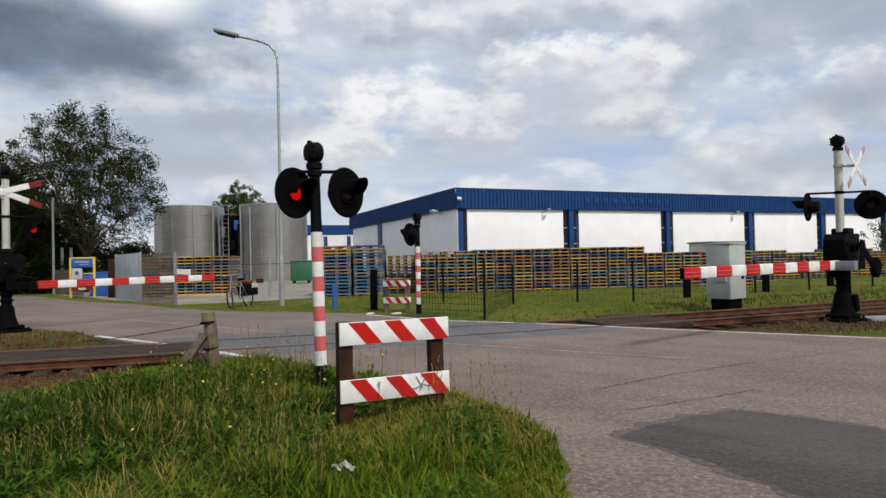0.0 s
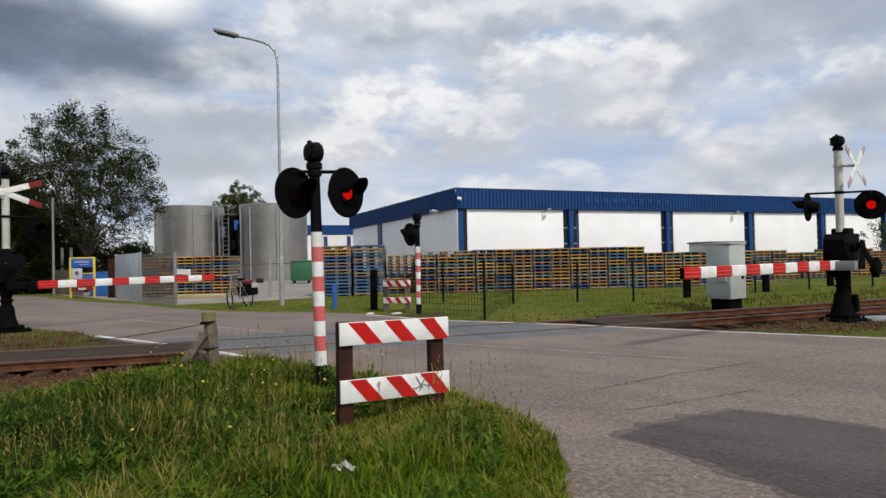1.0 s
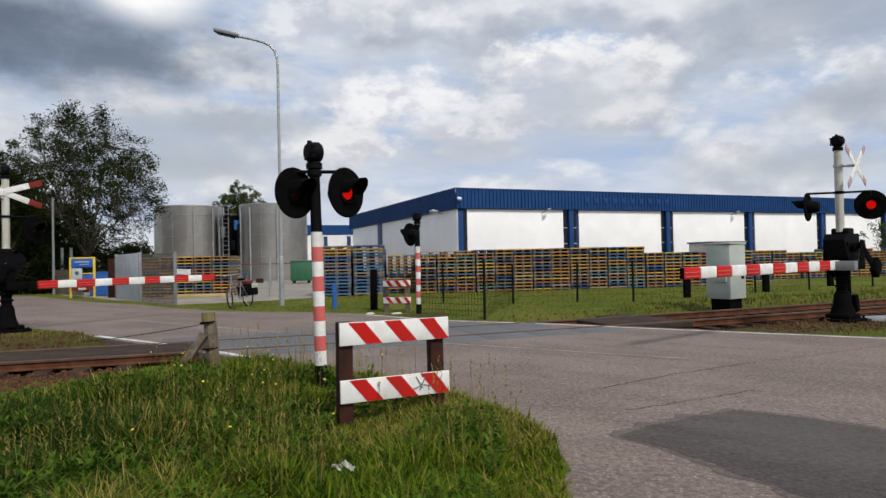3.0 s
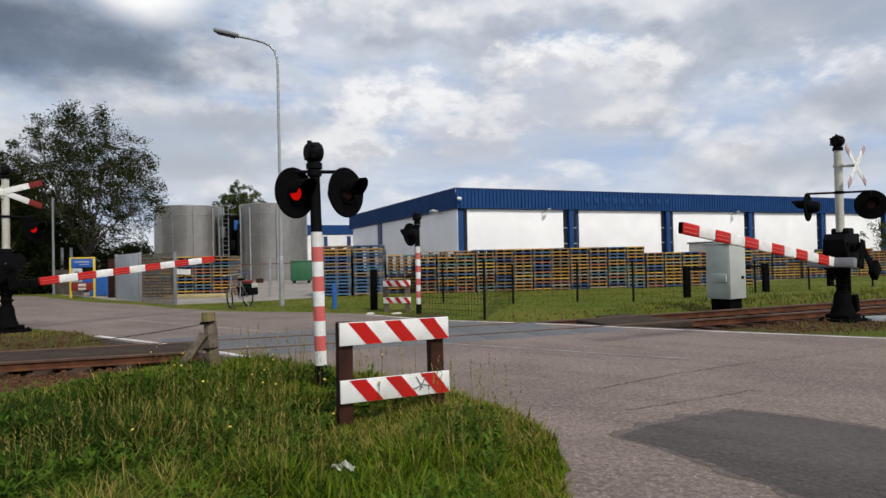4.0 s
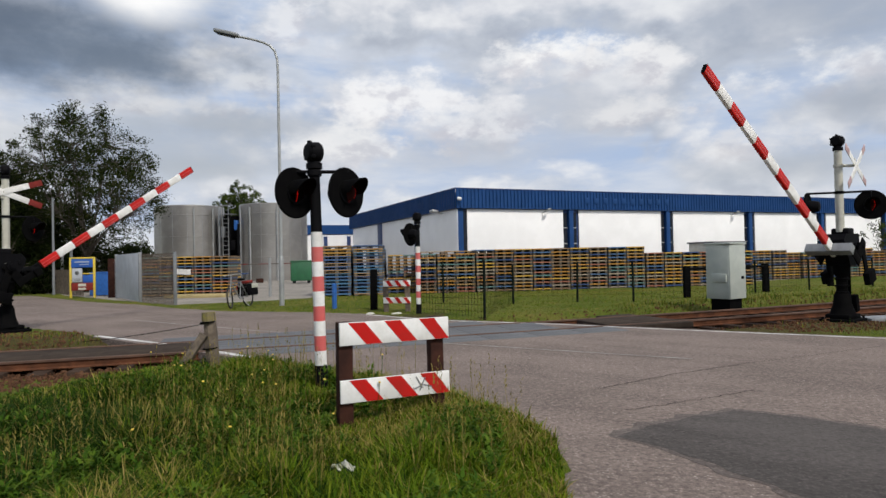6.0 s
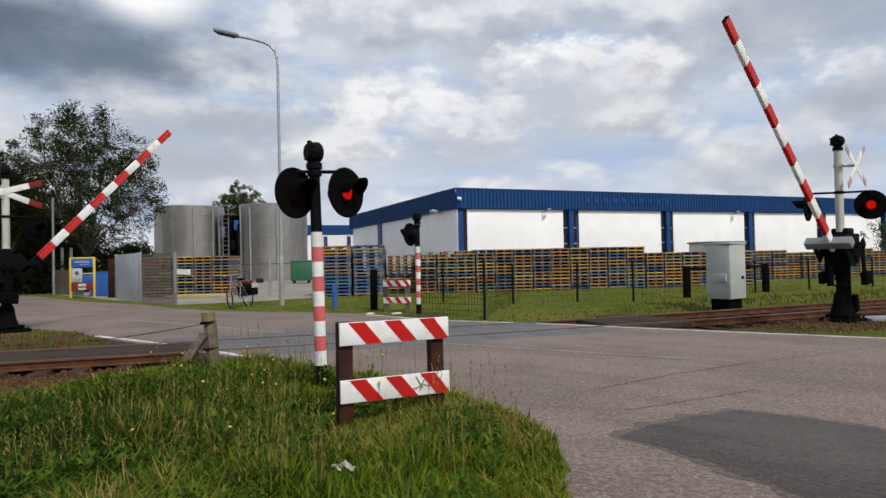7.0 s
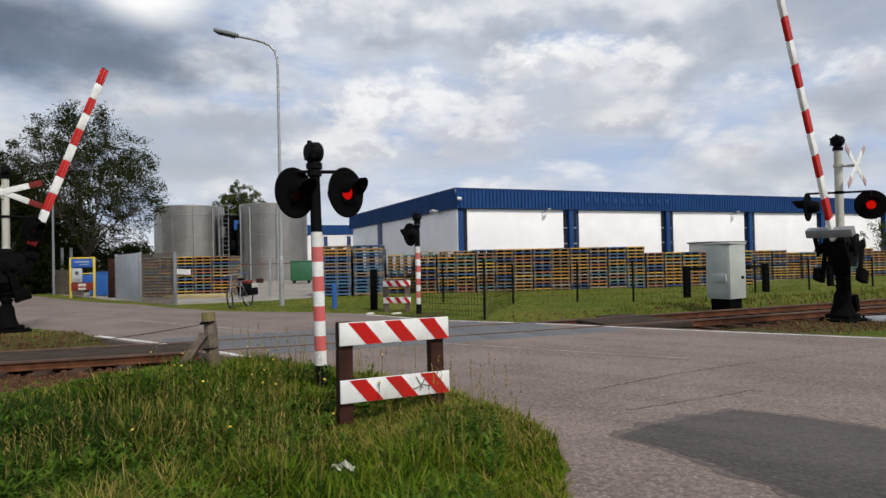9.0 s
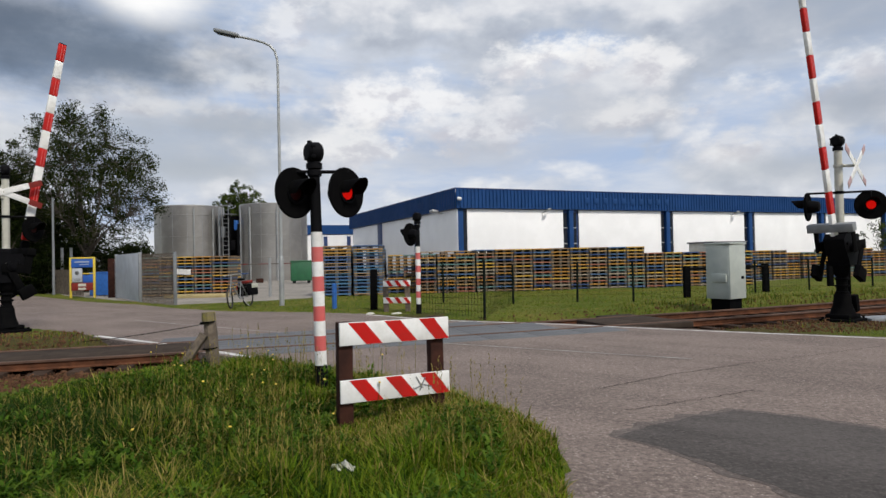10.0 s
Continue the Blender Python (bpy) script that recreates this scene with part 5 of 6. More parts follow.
def make_gate():
    g = thing("sliding_gate", "pale grey sheet metal gate leaf at the factory entrance", "gate", pose(-15.1, 29.0, 0))
    a, b = Vector((0, 0, 0)), Vector((2.95, -3.85, 0))
    d = (b - a).normalized()
    turn = math.degrees(math.atan2(d.y, d.x))
    bm = B()
    box(bm, (b - a).length, 0.05, 1.95, Matrix.Translation((a + b) / 2) @ pose(0, 0, 1.02, 0, 0, turn), 0.008)
    part("leaf", bm, GATE, g)
    for p in (a, b):
        bm = B()
        box(bm, 0.12, 0.12, 2.05, Matrix.Translation(p) @ pose(0, 0, 1.0, 0, 0, turn), 0.01)
        part("post", bm, GREY, g)
    wire_panel((-12.1, 25.15, 0), (-10.0, 23.4, 0), 1.95, 0.07, "tight brown-grey wire mesh gate", 0.011, OLDWOOD)
    bm = B()
    box(bm, 0.1, 0.1, 2.0, pose(0, 0, 0.98), 0.01)
    solid("gate_post", bm, GREY, "grey steel gate post", "gate post", pose(-10.0, 23.4, 0))


make_gate()


def make_left_edge():
    """Slatted fence along the road, a shed wall, a blue container and a pole behind the sign."""
    f = thing("slat_fence", "weathered grey-brown slatted fence beside the road", "fence", pose(-18.4, 32.0, 0))
    d = Vector((-6.5, 6.4, 0))
    for k in range(44):
        p = d * (k / 43)
        bm = B()
        box(bm, 0.03, 0.14, 1.35 + 0.06 * random.random(), Matrix.Translation(p) @ pose(0, 0, 0.66, 0, random.uniform(-1.5, 1.5), 45))
        part("slat", bm, OLDWOOD, f)
    for z in (0.35, 1.1):
        bm = B()
        tube(bm, Vector((0.02, 0.05, z)), d + Vector((0.02, 0.05, z)), 0.03, seg=6)
        part("rail", bm, OLDWOOD, f)
    bm = B()
    box(bm, 1.5, 1.2, 1.35, pose(0, 0, 0.72), 0.03)
    c = thing("blue_container", "blue plastic container behind the entrance sign", "container", pose(-17.35, 31.9, 0, 0, 0, 4) @ Matrix.Diagonal((0.6, 0.6, 0.82, 1)))
    part("body", bm, POSTBLUE, c)
    bm = B()
    box(bm, 1.56, 1.26, 0.08, pose(0, 0, 1.43), 0.02)
    part("lid", bm, POSTBLUE, c)
    bm = B()
    box(bm, 0.5, 0.12, 1.85, pose(0, 0, 0.92), 0.01)
    solid("brown_door_panel", bm, BROWNPOST, "dark brown boarded panel beside the gate", "panel", pose(-15.72, 29.9, 0, 0, 0, -10))
    bm = B()
    tube(bm, (0, 0, 0), (0, 0, 5.2), 0.07, 0.05, 10)
    solid("flag_pole", bm, GREY, "plain grey metal pole by the trees", "pole", pose(-20.8, 33.5, 0))
    for x, y in ((-21.85, 36), (-21.45, 36.2)):
        bm = B()
        tube(bm, (0, 0, 0), (0, 0, 2.6), 0.09, 0.08, 8)
        solid("pale_post", bm, GREY, "pale slim post behind the fence", "post", pose(x, y, 0), "pale posts")
    b = thing("yard_boom", "thin weathered red and grey boom across the factory yard", "boom", pose(-11.9, 36.0, 0))
    bm = B()
    box(bm, 0.16, 0.16, 1.5, pose(0, 0, 0.75), 0.02)
    part("stand", bm, DULLRED, b)
    for k in range(5):
        bm = B()
        tube(bm, (0.05 + k * 0.62, 0, 1.42), (0.05 + (k + 1) * 0.62, 0, 1.42), 0.022, seg=8)
        part("boom_band", bm, DULLRED if k % 2 == 0 else OLDWOOD, b)
    t = thing("work_table", "dark blue-topped work table in the yard", "table", pose(-14.75, 42.0, 0))
    bm = B()
    box(bm, 3.2, 0.9, 0.06, pose(0, 0, 0.78), 0.01)
    part("tabletop", bm, BLUE, t)
    for x in (-1.4, 1.4):
        for y in (-0.35, 0.35):
            bm = B()
            box(bm, 0.07, 0.07, 0.76, pose(x, y, 0.38))
            part("leg", bm, GREY, t)
    for x, y, s in ((-11.0, 47.0, 0.45), (-20.0, 47.5, 0.4)):
        bm = B()
        box(bm, 1.2 * s, 0.8 * s, 0.7 * s, pose(0, 0, 0.35 * s), 0.05)
        solid("crate", bm, BROWNPOST, "small dark red-brown crate on the yard", "crate", pose(x * 1.25, y, 0, 0, 0, 15), "crates")
    bm = B()
    tube(bm, (0, 0, 0), (0, 0, 1.7), 0.06, seg=10)
    solid("yard_post", bm, GALV, "slim grey steel post at the yard edge", "post", pose(-7.6, 27.5, 0), "pale posts")


make_left_edge()


def make_bin():
    w = thing("waste_container", "dark green wheeled waste container", "waste container", pose(-9.95, 44.0, 0, 0, 0, 10))
    bm = B()
    box(bm, 1.42, 1.05, 1.32, pose(0, 0, 0.84), 0.06)
    part("body", bm, GREENBIN, w)
    bm = B()
    box(bm, 1.52, 1.12, 0.10, pose(0, 0, 1.54), 0.04)
    part("lid", bm, GREENBIN, w)
    for x in (-0.5, 0.5):
        for y in (-0.4, 0.4):
            bm = B()
            tube(bm, (x, y - 0.03, 0.1), (x, y + 0.03, 0.1), 0.1, seg=12)
            part("wheel", bm, RUBBER, w)
    bm = B()
    tube(bm, (0, 0, -0.2), (0, 0, 0.83), 0.075, seg=14)
    solid("bollard", bm, POSTBLUE, "short blue steel bollard in the grass", "bollard", pose(-3.42, 19.6, -0.03))


make_bin()

# ---------------------------------------------------------------- plants


def leaf_cloud(rng, centre, radius, count, size, verts, faces):
    """Small leaves about a point, thinning outwards."""
    d = rng.normal(size=(count, 3))
    d /= np.linalg.norm(d, axis=1)[:, None]
    p = np.array(centre) + d * (radius * rng.random(count) ** 0.5)[:, None] * np.array((1, 1, 0.8))
    a, b = rng.normal(size=(count, 3)), rng.normal(size=(count, 3))
    a /= np.linalg.norm(a, axis=1)[:, None]
    b -= a * (a * b).sum(1)[:, None]
    b /= np.linalg.norm(b, axis=1)[:, None]
    s = (size * rng.uniform(0.6, 1.3, count))[:, None]
    i = len(verts)
    verts.extend(np.stack((p - a * s, p + b * s * 0.45, p + a * s, p - b * s * 0.45), 1).reshape(-1, 3).tolist())
    faces.extend((np.arange(count)[:, None] * 4 + np.arange(4) + i).tolist())


def make_tree(m, height, spread, seed, label, leaf=0.072, clusters=620, trunk=0.22, low=0.17, count=75, leaves=None):
    """Trunk, forking limbs and twigs inside an uneven egg-shaped crown, with leaf clusters at the twig ends."""
    rng = np.random.default_rng(seed)
    t = thing("tree", label, "tree", m, "trees")
    bm = B()
    verts, faces = [], []
    fork = height * low
    tube(bm, (0, 0, -0.3), (0.05, 0, fork), trunk, trunk * 0.8, 10)
    limbs = []
    for k in range(13):
        a = k * 2.4 + rng.uniform(-0.3, 0.3)
        up = (k % 5) / 4.0
        reach = spread * (0.72 - 0.55 * up) * rng.uniform(0.85, 1.1)
        end = Vector((math.cos(a) * reach, math.sin(a) * reach, fork + (height - fork) * (0.28 + 0.62 * up)))
        last = start = Vector((0.05, 0, fork * rng.uniform(0.75, 1.0)))
        for q in range(1, 7):
            f = q / 6
            p = start.lerp(end, f) + Vector((rng.uniform(-.16, .16), rng.uniform(-.16, .16), rng.uniform(-.1, .1) + 0.10 * height * (f - f * f)))
            tube(bm, last, p, trunk * 0.52 * (1.12 - f), trunk * 0.52 * (0.98 - f * 0.86), 6, False)
            limbs.append(p)
            last = p
    lumps = [(rng.uniform(0, 6.28), rng.uniform(-0.9, 0.9), rng.uniform(0.75, 1.12)) for k in range(9)]
    for k in range(clusters):
        a, u = rng.uniform(0, 6.28), rng.uniform(-1, 1)
        wide = 1.0
        for la, lu, lr in lumps:
            near = max(0.0, 1 - (abs(math.remainder(a - la, 6.2832)) / 1.0 + abs(u - lu) / 0.7))
            wide += (lr - 1) * near * 1.2
        r = rng.random() ** 0.42 * wide
        mid = fork + (height - fork) * 0.52
        egg = math.sqrt(max(0.0, 1 - u * u)) * (1.0 - 0.18 * u)
        c = Vector((math.cos(a) * egg * r * spread, math.sin(a) * egg * r * spread, mid + u * r * (height - fork) * 0.5))
        from_ = min(limbs, key=lambda q: (q - c).length)
        tube(bm, from_, c, 0.022, 0.006, 4, False)
        leaf_cloud(rng, c, rng.uniform(0.32, 0.72) * (spread / 4.7) ** 0.5, int(count * rng.uniform(0.5, 1.3)), leaf, verts, faces)
    part("trunk", bm, BARK, t)
    me = bpy.data.meshes.new("crown")
    me.from_pydata(verts, [], faces)
    me.materials.append(leaves or LEAF)
    part("crown", me, LEAF, t)
    return t


BIG = make_tree(pose(-21.7, 38, 0), 11.2, 4.6, 3, "large broad deciduous tree with a dark airy crown")
SMALL = make_tree(pose(-27.3, 37.5, 0), 8.9, 3.9, 5, "dense dark deciduous tree beside the road", clusters=700, low=0.08, leaves=SHADELEAF)
copy_thing(BIG, pose(-35, 45, -1.0, 0, 0, 160))
copy_thing(SMALL, pose(-31, 40, -0.8, 0, 0, 100))
copy_thing(SMALL, pose(-26.0, 36.0, -1.2, 0, 0, 310))
copy_thing(SMALL, pose(-25.2, 41.5, -3.2, 0, 0, 220))
make_tree(pose(-26.6, 83, 0), 12.2, 3.4, 9, "distant green tree behind the tanks", 0.14, 240, 0.2, 0.4, 46, SUNLEAF)
make_tree(pose(28.0, 40, 0), 3.7, 1.3, 11, "thin young tree with sparse leaves", 0.07, 40, 0.05, 0.3, 30, SUNLEAF)
make_tree(pose(-41, 84, 0), 4.6, 3.0, 12, "small bushy tree beyond the yard", 0.13, 120, 0.12, 0.1, 50)


def shrub(m, seed, label, h, w, clusters=150):
    rng = np.random.default_rng(seed)
    s = thing("shrub", label, "shrub", m, "shrubs")
    bm = B()
    verts, faces = [], []
    for k in range(clusters):
        a, r, z = rng.uniform(0, 6.28), rng.random() ** 0.5, rng.random()
        c = Vector((math.cos(a) * r * w, math.sin(a) * r * w * 0.7, 0.15 + z * h * (1 - 0.35 * r * r)))
        if k % 4 == 0:
            tube(bm, (c.x * 0.3, c.y * 0.3, -0.1), c, 0.025, 0.008, 4, False)
        leaf_cloud(rng, c, rng.uniform(0.25, 0.5), 55, 0.085, verts, faces)
    part("stems", bm, BARK, s)
    me = bpy.data.meshes.new("foliage")
    me.from_pydata(verts, [], faces)
    me.materials.append(SHADELEAF)
    part("foliage", me, SHADELEAF, s)
    return s


HEDGE = shrub(pose(-22.6, 36.4, 0), 21, "dense dark shrub under the roadside trees", 2.9, 2.0)
for x, y, a in ((-26, 38.5, 40), (-29, 37.5, 120), (-32.5, 40, 200), (-24.4, 40.5, 300), (-36, 43, 20), (-20, 40.5, 75), (-29, 43, 10)):
    copy_thing(HEDGE, pose(x, y, 0, 0, 0, a))


def far_woods():
    """The low line of woods on the horizon."""
    rng = np.random.default_rng(31)
    verts, faces = [], []
    for k in range(420):
        a = radians(rng.uniform(-48, 48))
        d = rng.uniform(330, 400)
        leaf_cloud(rng, (math.sin(a) * d, math.cos(a) * d, rng.uniform(0.5, 6.5) * (1 + 0.4 * math.sin(a * 23))), rng.uniform(2.5, 4.5), 26, 1.3, verts, faces)
    me = bpy.data.meshes.new("far_woods")
    me.from_pydata(verts, [], faces)
    me.materials.append(LEAF)
    tagged(new("far_woods", me), "low dark line of distant woods", "woods", kind="stuff")


far_woods()

# ---------------------------------------------------------------- verge grass


def blade(verts, faces, x, y, z, h, w, lean, bend, a):
    dx, dy = math.cos(a), math.sin(a)
    px, py = -dy * w, dx * w
    i = len(verts)
    m, tip = 0.55, 1.0
    verts += [(x - px, y - py, z), (x + px, y + py, z),
              (x + dx * lean * h * m - px * .8, y + dy * lean * h * m - py * .8, z + h * m), (x + dx * lean * h * m + px * .8, y + dy * lean * h * m + py * .8, z + h * m),
              (x + dx * (lean + bend) * h, y + dy * (lean + bend) * h, z + h * (1 - 0.4 * bend))]
    faces += [(i, i + 1, i + 3, i + 2), (i + 2, i + 3, i + 4)]


def stuff_mesh(name, verts, faces, mat, label, category):
    me = bpy.data.meshes.new(name)
    me.from_pydata(verts, [], faces)
    me.materials.append(mat)
    return tagged(new(name, me), label, category, kind="stuff")


def make_grass():
    rng = np.random.default_rng(17)
    R = rng.random
    verts, faces, dry_v, dry_f, dark_v, dark_f = [], [], [], [], [], []
    made = 0
    while made < 100000:
        y = 2.6 + 8.2 * R() ** 1.25
        x = -0.82 * y - 0.6 + (0.82 * y + 1.8) * R()
        if inside(x - 0.04, y, ROAD) or x > 1 or (bare(x, y) and R() > 0.06):
            continue
        off = track_y(x) - y
        if off < 1.5 + 0.5 * noise.noise((x * 2, y * 2, 5)):
            if R() > 0.10:
                continue
        made += 1
        lush = 0.5 + 0.9 * noise.noise((x * 0.9, y * 0.9, 1)) + 0.5 * noise.noise((x * 2.7, y * 2.7, 2))
        edge = 1.0 if not inside(x + 0.35, y + 0.1, ROAD) else 0.55
        h = (0.10 + 0.16 * max(0, lush) + 0.10 * R()) * edge * (0.7 + 0.5 * R())
        h *= max(0.22, min(1.0, math.hypot((x + 0.85) / 1.1, (y - 5.7) / 1.7)))
        h *= 1.0 if x > -3.9 or y < 5.6 else max(0.14, 1 + (x + 3.9) * 0.75)
        h *= max(0.3, min(1.0, math.hypot(x + 0.7, y - 4.2) / 0.4))
        if y > 7.6:
            h *= 0.62 if x < -2.9 else 0.9
        h *= max(0.35, min(1.0, math.hypot(x + 1.40, y - 7.15) / 0.55))
        h *= max(0.40, min(1.0, math.hypot(x + 3.3, y - 8.7) / 0.6))
        z = ground_height(x, y) - 0.01
        to_dry = R() < (0.04 if x < -2.4 or y < 4.4 else 0.12) + 0.30 * max(0, noise.noise((x * 0.8, y * 0.8, 9))) + (0.5 if off < 2.2 else 0) + (0.22 if x > -1.25 and y > 4.6 else 0)
        # lens falloff and shade put into the colour: dark blades thicken towards the left
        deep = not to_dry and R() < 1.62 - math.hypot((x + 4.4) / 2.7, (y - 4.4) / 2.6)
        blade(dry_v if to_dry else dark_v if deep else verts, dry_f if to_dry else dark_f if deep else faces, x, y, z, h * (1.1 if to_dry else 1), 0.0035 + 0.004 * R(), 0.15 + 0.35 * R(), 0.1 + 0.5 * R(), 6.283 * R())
    for k in range(16000):    # verge beside the standpoint
        x, y = -6 + 6.4 * R(), -3 + 5.8 * R()
        if not inside(x - 0.02, y, ROAD):
            blade(verts, faces, x, y, ground_height(x, y) - 0.01, 0.06 + 0.12 * R(), 0.005, 0.3 * R(), 0.5 * R(), 6.283 * R())
    # far verge, shorter
    made = 0
    while made < 52000:
        x, y = -9 + 36 * R(), 12.5 + 14 * R()
        if inside(x, y, ROAD) or abs(track_y(x) - y) < 1.7 or y > 26.3 + 0.1 * x + max(0, (x - 13) * 0.5) or y < 9 or (x < -5.2 and y > 22.5 + 0.6 * (x + 9)):
            continue
        made += 1
        if x > 4.5 and y < track_y(x):
            continue
        h = 0.02 + 0.035 * R() * (1 + noise.noise((x, y, 4)))
        to_dry = R() < 0.22 + 0.9 * max(0.0, noise.noise((x * 0.35, y * 0.5, 6))) + (0.3 if y > 23.5 + 0.1 * x else 0)
        blade(dry_v if to_dry else verts, dry_f if to_dry else faces, x, y, ground_height(x, y) - 0.01, h, 0.008, 0.2 + 0.3 * R(), 0.3 * R(), 6.283 * R())
    for k in range(16000):    # banks of the line
        x = rng.uniform(-18, -6.5) if k % 2 else rng.uniform(4.8, 17)
        y = track_y(x) + (-1 if k % 4 < 2 else 1) * rng.uniform(1.5, 3.6 if k % 2 or k % 4 >= 2 else 6.0)
        if inside(x, y, ROAD) or (x < -3.5 and y < track_y(x)):
            continue
        clump = max(0.0, 0.5 + 1.2 * noise.noise((x * 1.7, y * 1.7, 8)))
        straw = R() < 0.45
        if (x > 0) == (y < track_y(x)):
            clump *= 0.35 if x > 0 else 0.6
            if R() < 0.5:
                continue
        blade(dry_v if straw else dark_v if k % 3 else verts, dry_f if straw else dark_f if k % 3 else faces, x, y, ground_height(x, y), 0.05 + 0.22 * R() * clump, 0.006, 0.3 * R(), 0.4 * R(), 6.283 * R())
    stuff_mesh("verge_grass", verts, faces, GRASS, "long uneven green verge grass", "grass")
    stuff_mesh("dark_grass", dark_v, dark_f, DARKGRASS, "dark green grass: dimming painted into the left verge, bank tufts", "grass")
    stuff_mesh("dry_grass", dry_v, dry_f, DRY, "dry straw-coloured blades among the grass", "grass")
    # seed stems
    verts, faces = [], []
    for k in range(2000):
        y = 3.6 + 6.6 * R()
        x = -0.8 * y - 0.4 + (0.8 * y + 1.0) * R()
        if inside(x + 0.15, y, ROAD) or track_y(x) - y < 1.3 or x < -2.7 - 0.6 * R() or bare(x, y):
            continue
        if noise.noise((x * 1.2, y * 1.2, 7)) < -0.30 + 0.4 * R() or math.hypot(x + 0.8, (y - 5.4) / 1.3) < 0.55:
            continue
        h, z, a = 0.30 + 0.34 * R(), ground_height(x, y), 6.283 * R()
        blade(verts, faces, x, y, z, h, 0.0022, 0.12 * R(), 0.1, a)
        for q in range(5):
            u = 0.78 + 0.24 * q / 4
            blade(verts, faces, x + 0.1 * h * math.cos(a) * u, y + 0.1 * h * math.sin(a) * u, z + h * u * 0.96, 0.035, 0.004, 0.5, 0.3, 6.283 * R())
    stuff_mesh("seed_stems", verts, faces, DRY, "thin brownish grass seed stems", "grass")
    # leafy herbs: thin stalks with small leaves
    verts, faces = [], []
    for k in range(6500):
        y = 3.0 + 6.3 * R() ** 1.15
        x = -0.8 * y - 0.4 + (0.8 * y + 0.9) * R()
        if inside(x + 0.4, y + 0.1, ROAD) or bare(x, y) or noise.noise((x * 0.9, y * 0.9, 12)) < -0.15 + 0.25 * R():
            continue
        tall = (0.10 + 0.22 * R()) * max(0.25, min(1.0, math.hypot((x + 0.85) / 1.1, (y - 5.7) / 1.7))) * (1.0 if x > -3.9 else 0.25) * (0.7 if y > 7.6 else 1)
        if math.hypot(x + 0.7, y - 4.2) < 0.3:
            continue
        z = ground_height(x, y)
        lean, way = 0.25 * R(), 6.283 * R()
        for q in range(int(7 + 9 * R())):
            u = 0.25 + 0.75 * R()
            a = 6.283 * R()
            blade(verts, faces, x + lean * tall * u * math.cos(way), y + lean * tall * u * math.sin(way), z + tall * u, 0.025 + 0.03 * R(), 0.007 + 0.006 * R(), 1.0, 0.6, a)
    stuff_mesh("weeds", verts, faces, WEED, "low broad-leaved weeds in the verge", "weeds")
    # yellow flower heads
    for k in range(24):
        y = 4.2 + 4.2 * R()
        x = -0.52 * y + (0.52 * y - 0.3) * R() if k % 3 else -2.4 + 0.8 * R()
        if inside(x + 0.2, y, ROAD):
            continue
        h = 0.20 + 0.22 * R()
        f = thing("wild_flower", "small yellow wild flower on a thin stem", "flower", pose(x, y, ground_height(x, y)), "yellow wild flowers")
        bm = B()
        tube(bm, (0, 0, 0), (0.02, 0, h), 0.003, seg=4)
        part("stem", bm, WEED, f)
        bm = B()
        lathe(bm, [(0.004, -0.006), (0.012, 0.0), (0.013, 0.005), (0.005, 0.008)], pose(0.02, 0, h, 25 * R(), 25 * R(), 0), 7)
        part("flower_head", bm, YELLOW, f)


make_grass()


def make_litter():
    bm = B()
    bmesh.ops.create_grid(bm, x_segments=9, y_segments=6, size=0.5)
    for v in bm.verts:
        v.co = Vector((v.co.x * 0.19, v.co.y * 0.075, 0.05 * noise.noise(v.co * 3.1) + 0.02 * random.random()))
    bmesh.ops.solidify(bm, geom=bm.faces[:], thickness=0.004)
    solid("paper_litter", bm, CREAM, "crumpled white paper scrap lying in the grass", "litter", pose(-0.73, 4.36, 0.07, 10, -8, -35))
    for x, y, s in ((0.06, 6.75, 0.10), (-2.05, 17.55, 0.12), (-1.28, 17.2, 0.15)):
        bm = B()
        bmesh.ops.create_icosphere(bm, subdivisions=2, radius=s)
        for v in bm.verts:
            v.co = Vector((v.co.x * 1.2, v.co.y, v.co.z * 0.5)) * (1 + 0.3 * noise.noise(v.co * 9))
        solid("stone", bm, CREAM, "pale kerb stone half hidden in the grass", "stone", pose(x, y, -0.01), "pale stones")


make_litter()


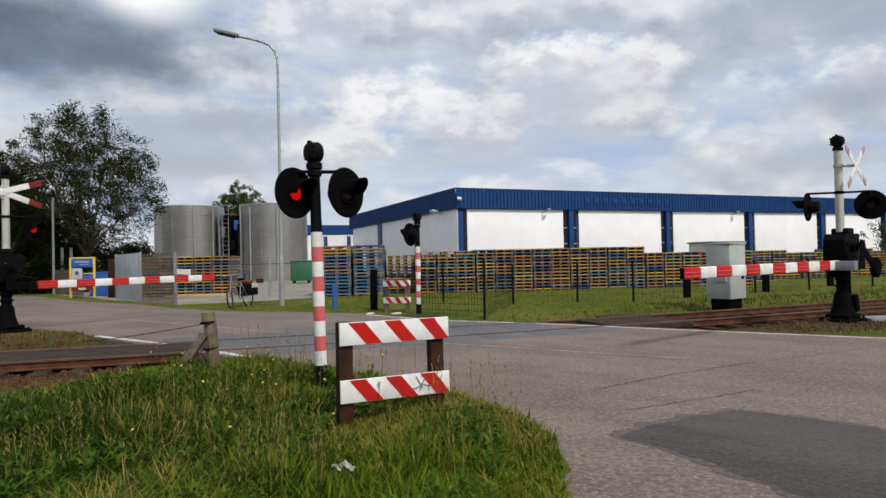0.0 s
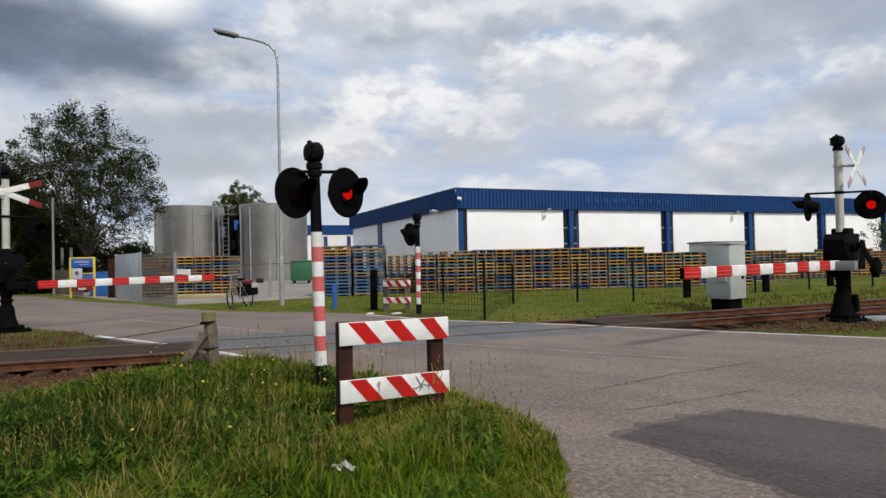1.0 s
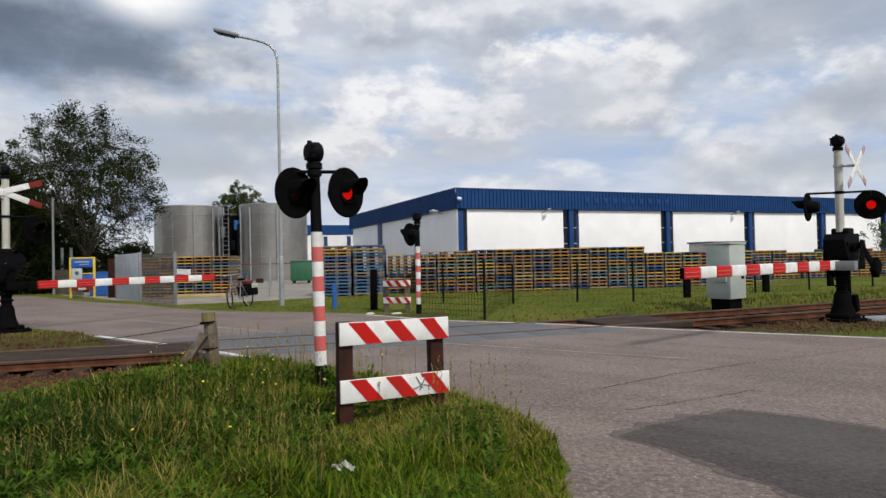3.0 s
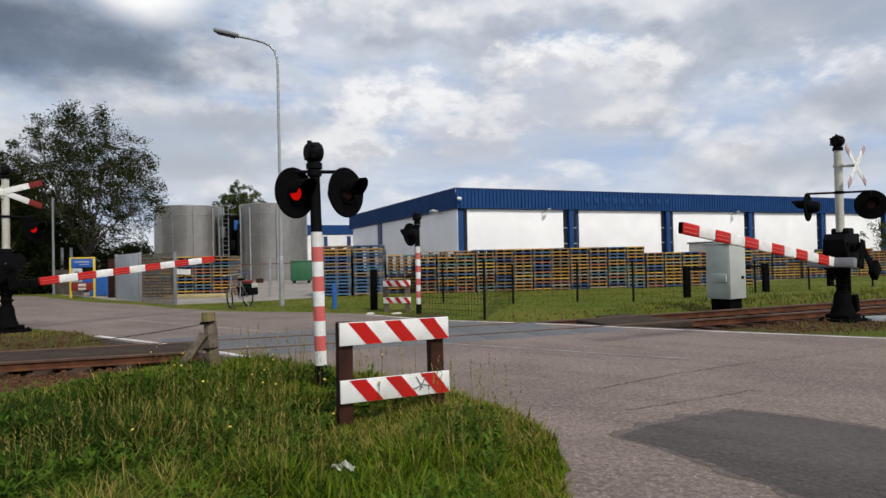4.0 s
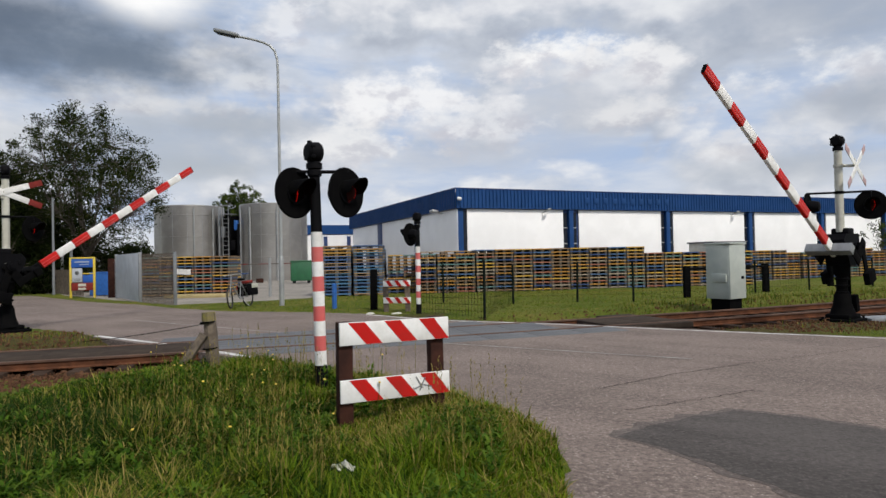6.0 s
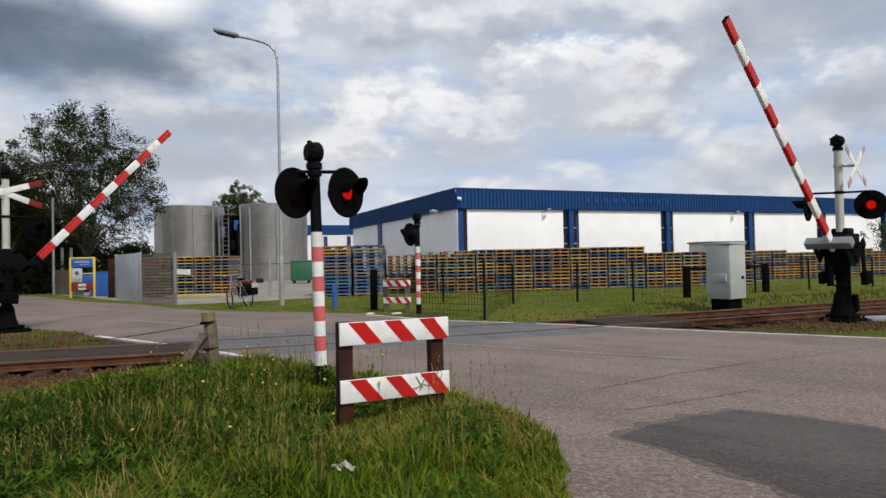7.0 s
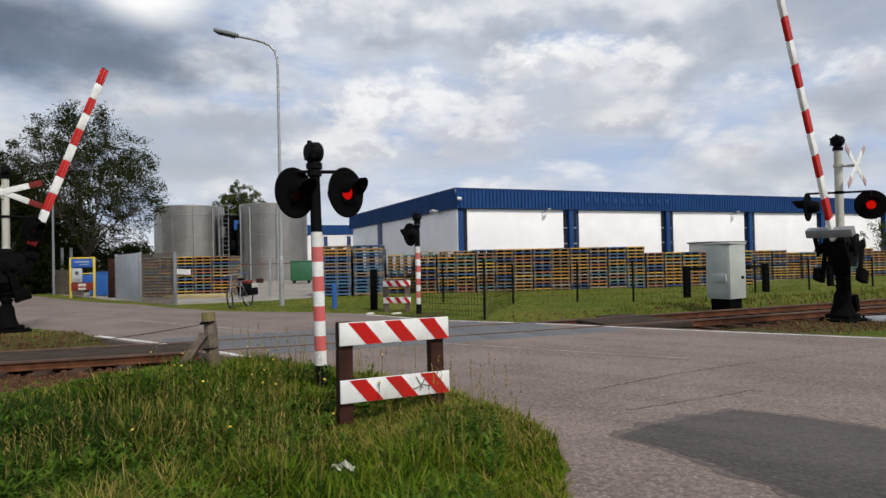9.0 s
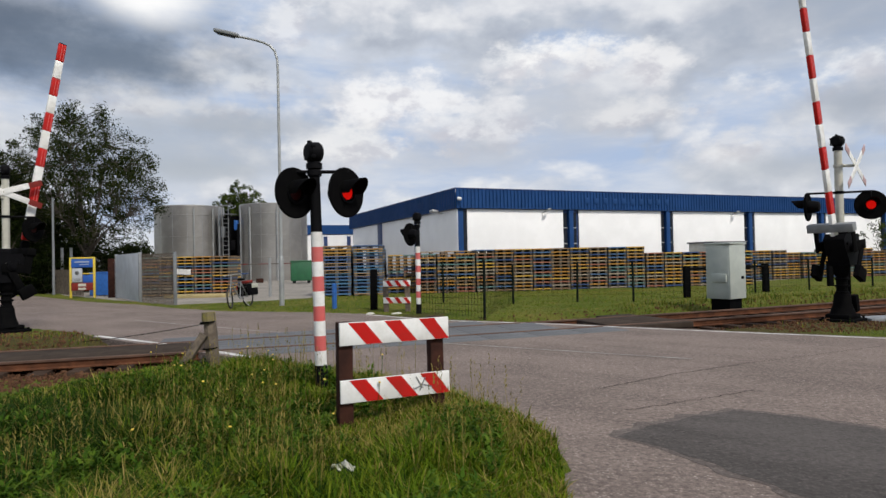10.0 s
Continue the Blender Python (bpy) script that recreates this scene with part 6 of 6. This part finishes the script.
def make_bicycle():
    b = thing("bicycle", "parked city bicycle with dark panniers on the verge", "bicycle", pose(-6.82, 21.0, 0.02, 0, 0, 257) @ pose(0, 0, 0, 6, 0, 0))
    for x, turn in ((0.55, 18), (-0.55, 0)):
        bm = B()
        pts = [pose(x, 0, 0.35, 0, 0, turn) @ Vector((0.33 * math.cos(k * math.pi / 12), 0, 0.33 * math.sin(k * math.pi / 12))) for k in range(25)]
        for p, q in zip(pts, pts[1:]):
            tube(bm, p, q, 0.026, seg=6, caps=False)
        w = part("wheel", bm, RUBBER, b)
        bm = B()
        for k in range(0, 24, 2):
            tube(bm, (x, 0, 0.35), pts[k], 0.0025, seg=3, caps=False)
        part("spokes", bm, GALV, w)
    bm = B()
    for p, q in (((-0.55, 0, 0.35), (-0.05, 0, 0.30)), ((-0.05, 0, 0.30), (-0.22, 0, 0.85)), ((-0.22, 0, 0.80), (-0.55, 0, 0.35)), ((-0.05, 0, 0.30), (0.38, 0, 0.82)),
                 ((-0.18, 0, 0.66), (0.38, 0, 0.88)), ((0.36, 0, 0.95), (0.44, 0, 0.68)), ((0.44, 0, 0.68), (0.55, 0, 0.35))):
        tube(bm, p, q, 0.018, seg=8)
    part("frame", bm, GREY, b, "grey tubular frame")
    bm = B()
    tube(bm, (0.36, 0, 0.95), (0.33, 0, 1.10), 0.014, seg=8)
    tube(bm, (0.33, -0.29, 1.10), (0.33, 0.29, 1.10), 0.013, seg=8)
    for s in (-1, 1):
        tube(bm, (0.33, 0.29 * s, 1.10), (0.17, 0.31 * s, 1.08), 0.016, seg=8)
    part("handlebar", bm, GALV, b)
    bm = B()
    box(bm, 0.26, 0.16, 0.07, pose(-0.25, 0, 0.93), 0.03)
    part("saddle", bm, BLACK, b)
    for s in (-1, 1):
        bm = B()
        box(bm, 0.44, 0.20, 0.40, pose(-0.60, 0.18 * s, 0.56), 0.05)
        part("pannier", bm, BLACK, b, "black bag with a red and pale flap")
        bm = B()
        box(bm, 0.38, 0.03, 0.15, pose(-0.60, 0.29 * s, 0.68), 0.01)
        part("flap", bm, RED if s < 0 else CREAM, b)
    bm = B()
    for s in (-0.06, 0.06):
        tube(bm, (-0.85, s, 0.76), (-0.25, s, 0.76), 0.010, seg=6)
    tube(bm, (-0.55, 0.07, 0.35), (-0.72, 0.06, 0.76), 0.010, seg=6)
    part("luggage_rack", bm, BLACK, b)
    bm = B()
    box(bm, 0.34, 0.30, 0.10, pose(-0.60, 0, 0.83), 0.04)
    part("rolled_bag", bm, DULLRED, b, "dark red bag on the rack")
    bm = B()
    tube(bm, (-0.15, 0, 0.3), (-0.2, 0.22, 0.02), 0.012, seg=6)
    part("kickstand", bm, GALV, b)


make_bicycle()

def motions():
    walk(SKY_OB, [(0, Matrix.Translation(EYE)), (10, Matrix.Translation(EYE) @ pose(0, 0, 0, -0.22, 0, -0.15))])
    for ob, rows in MOVES:
        walk(ob, rows)


motions()
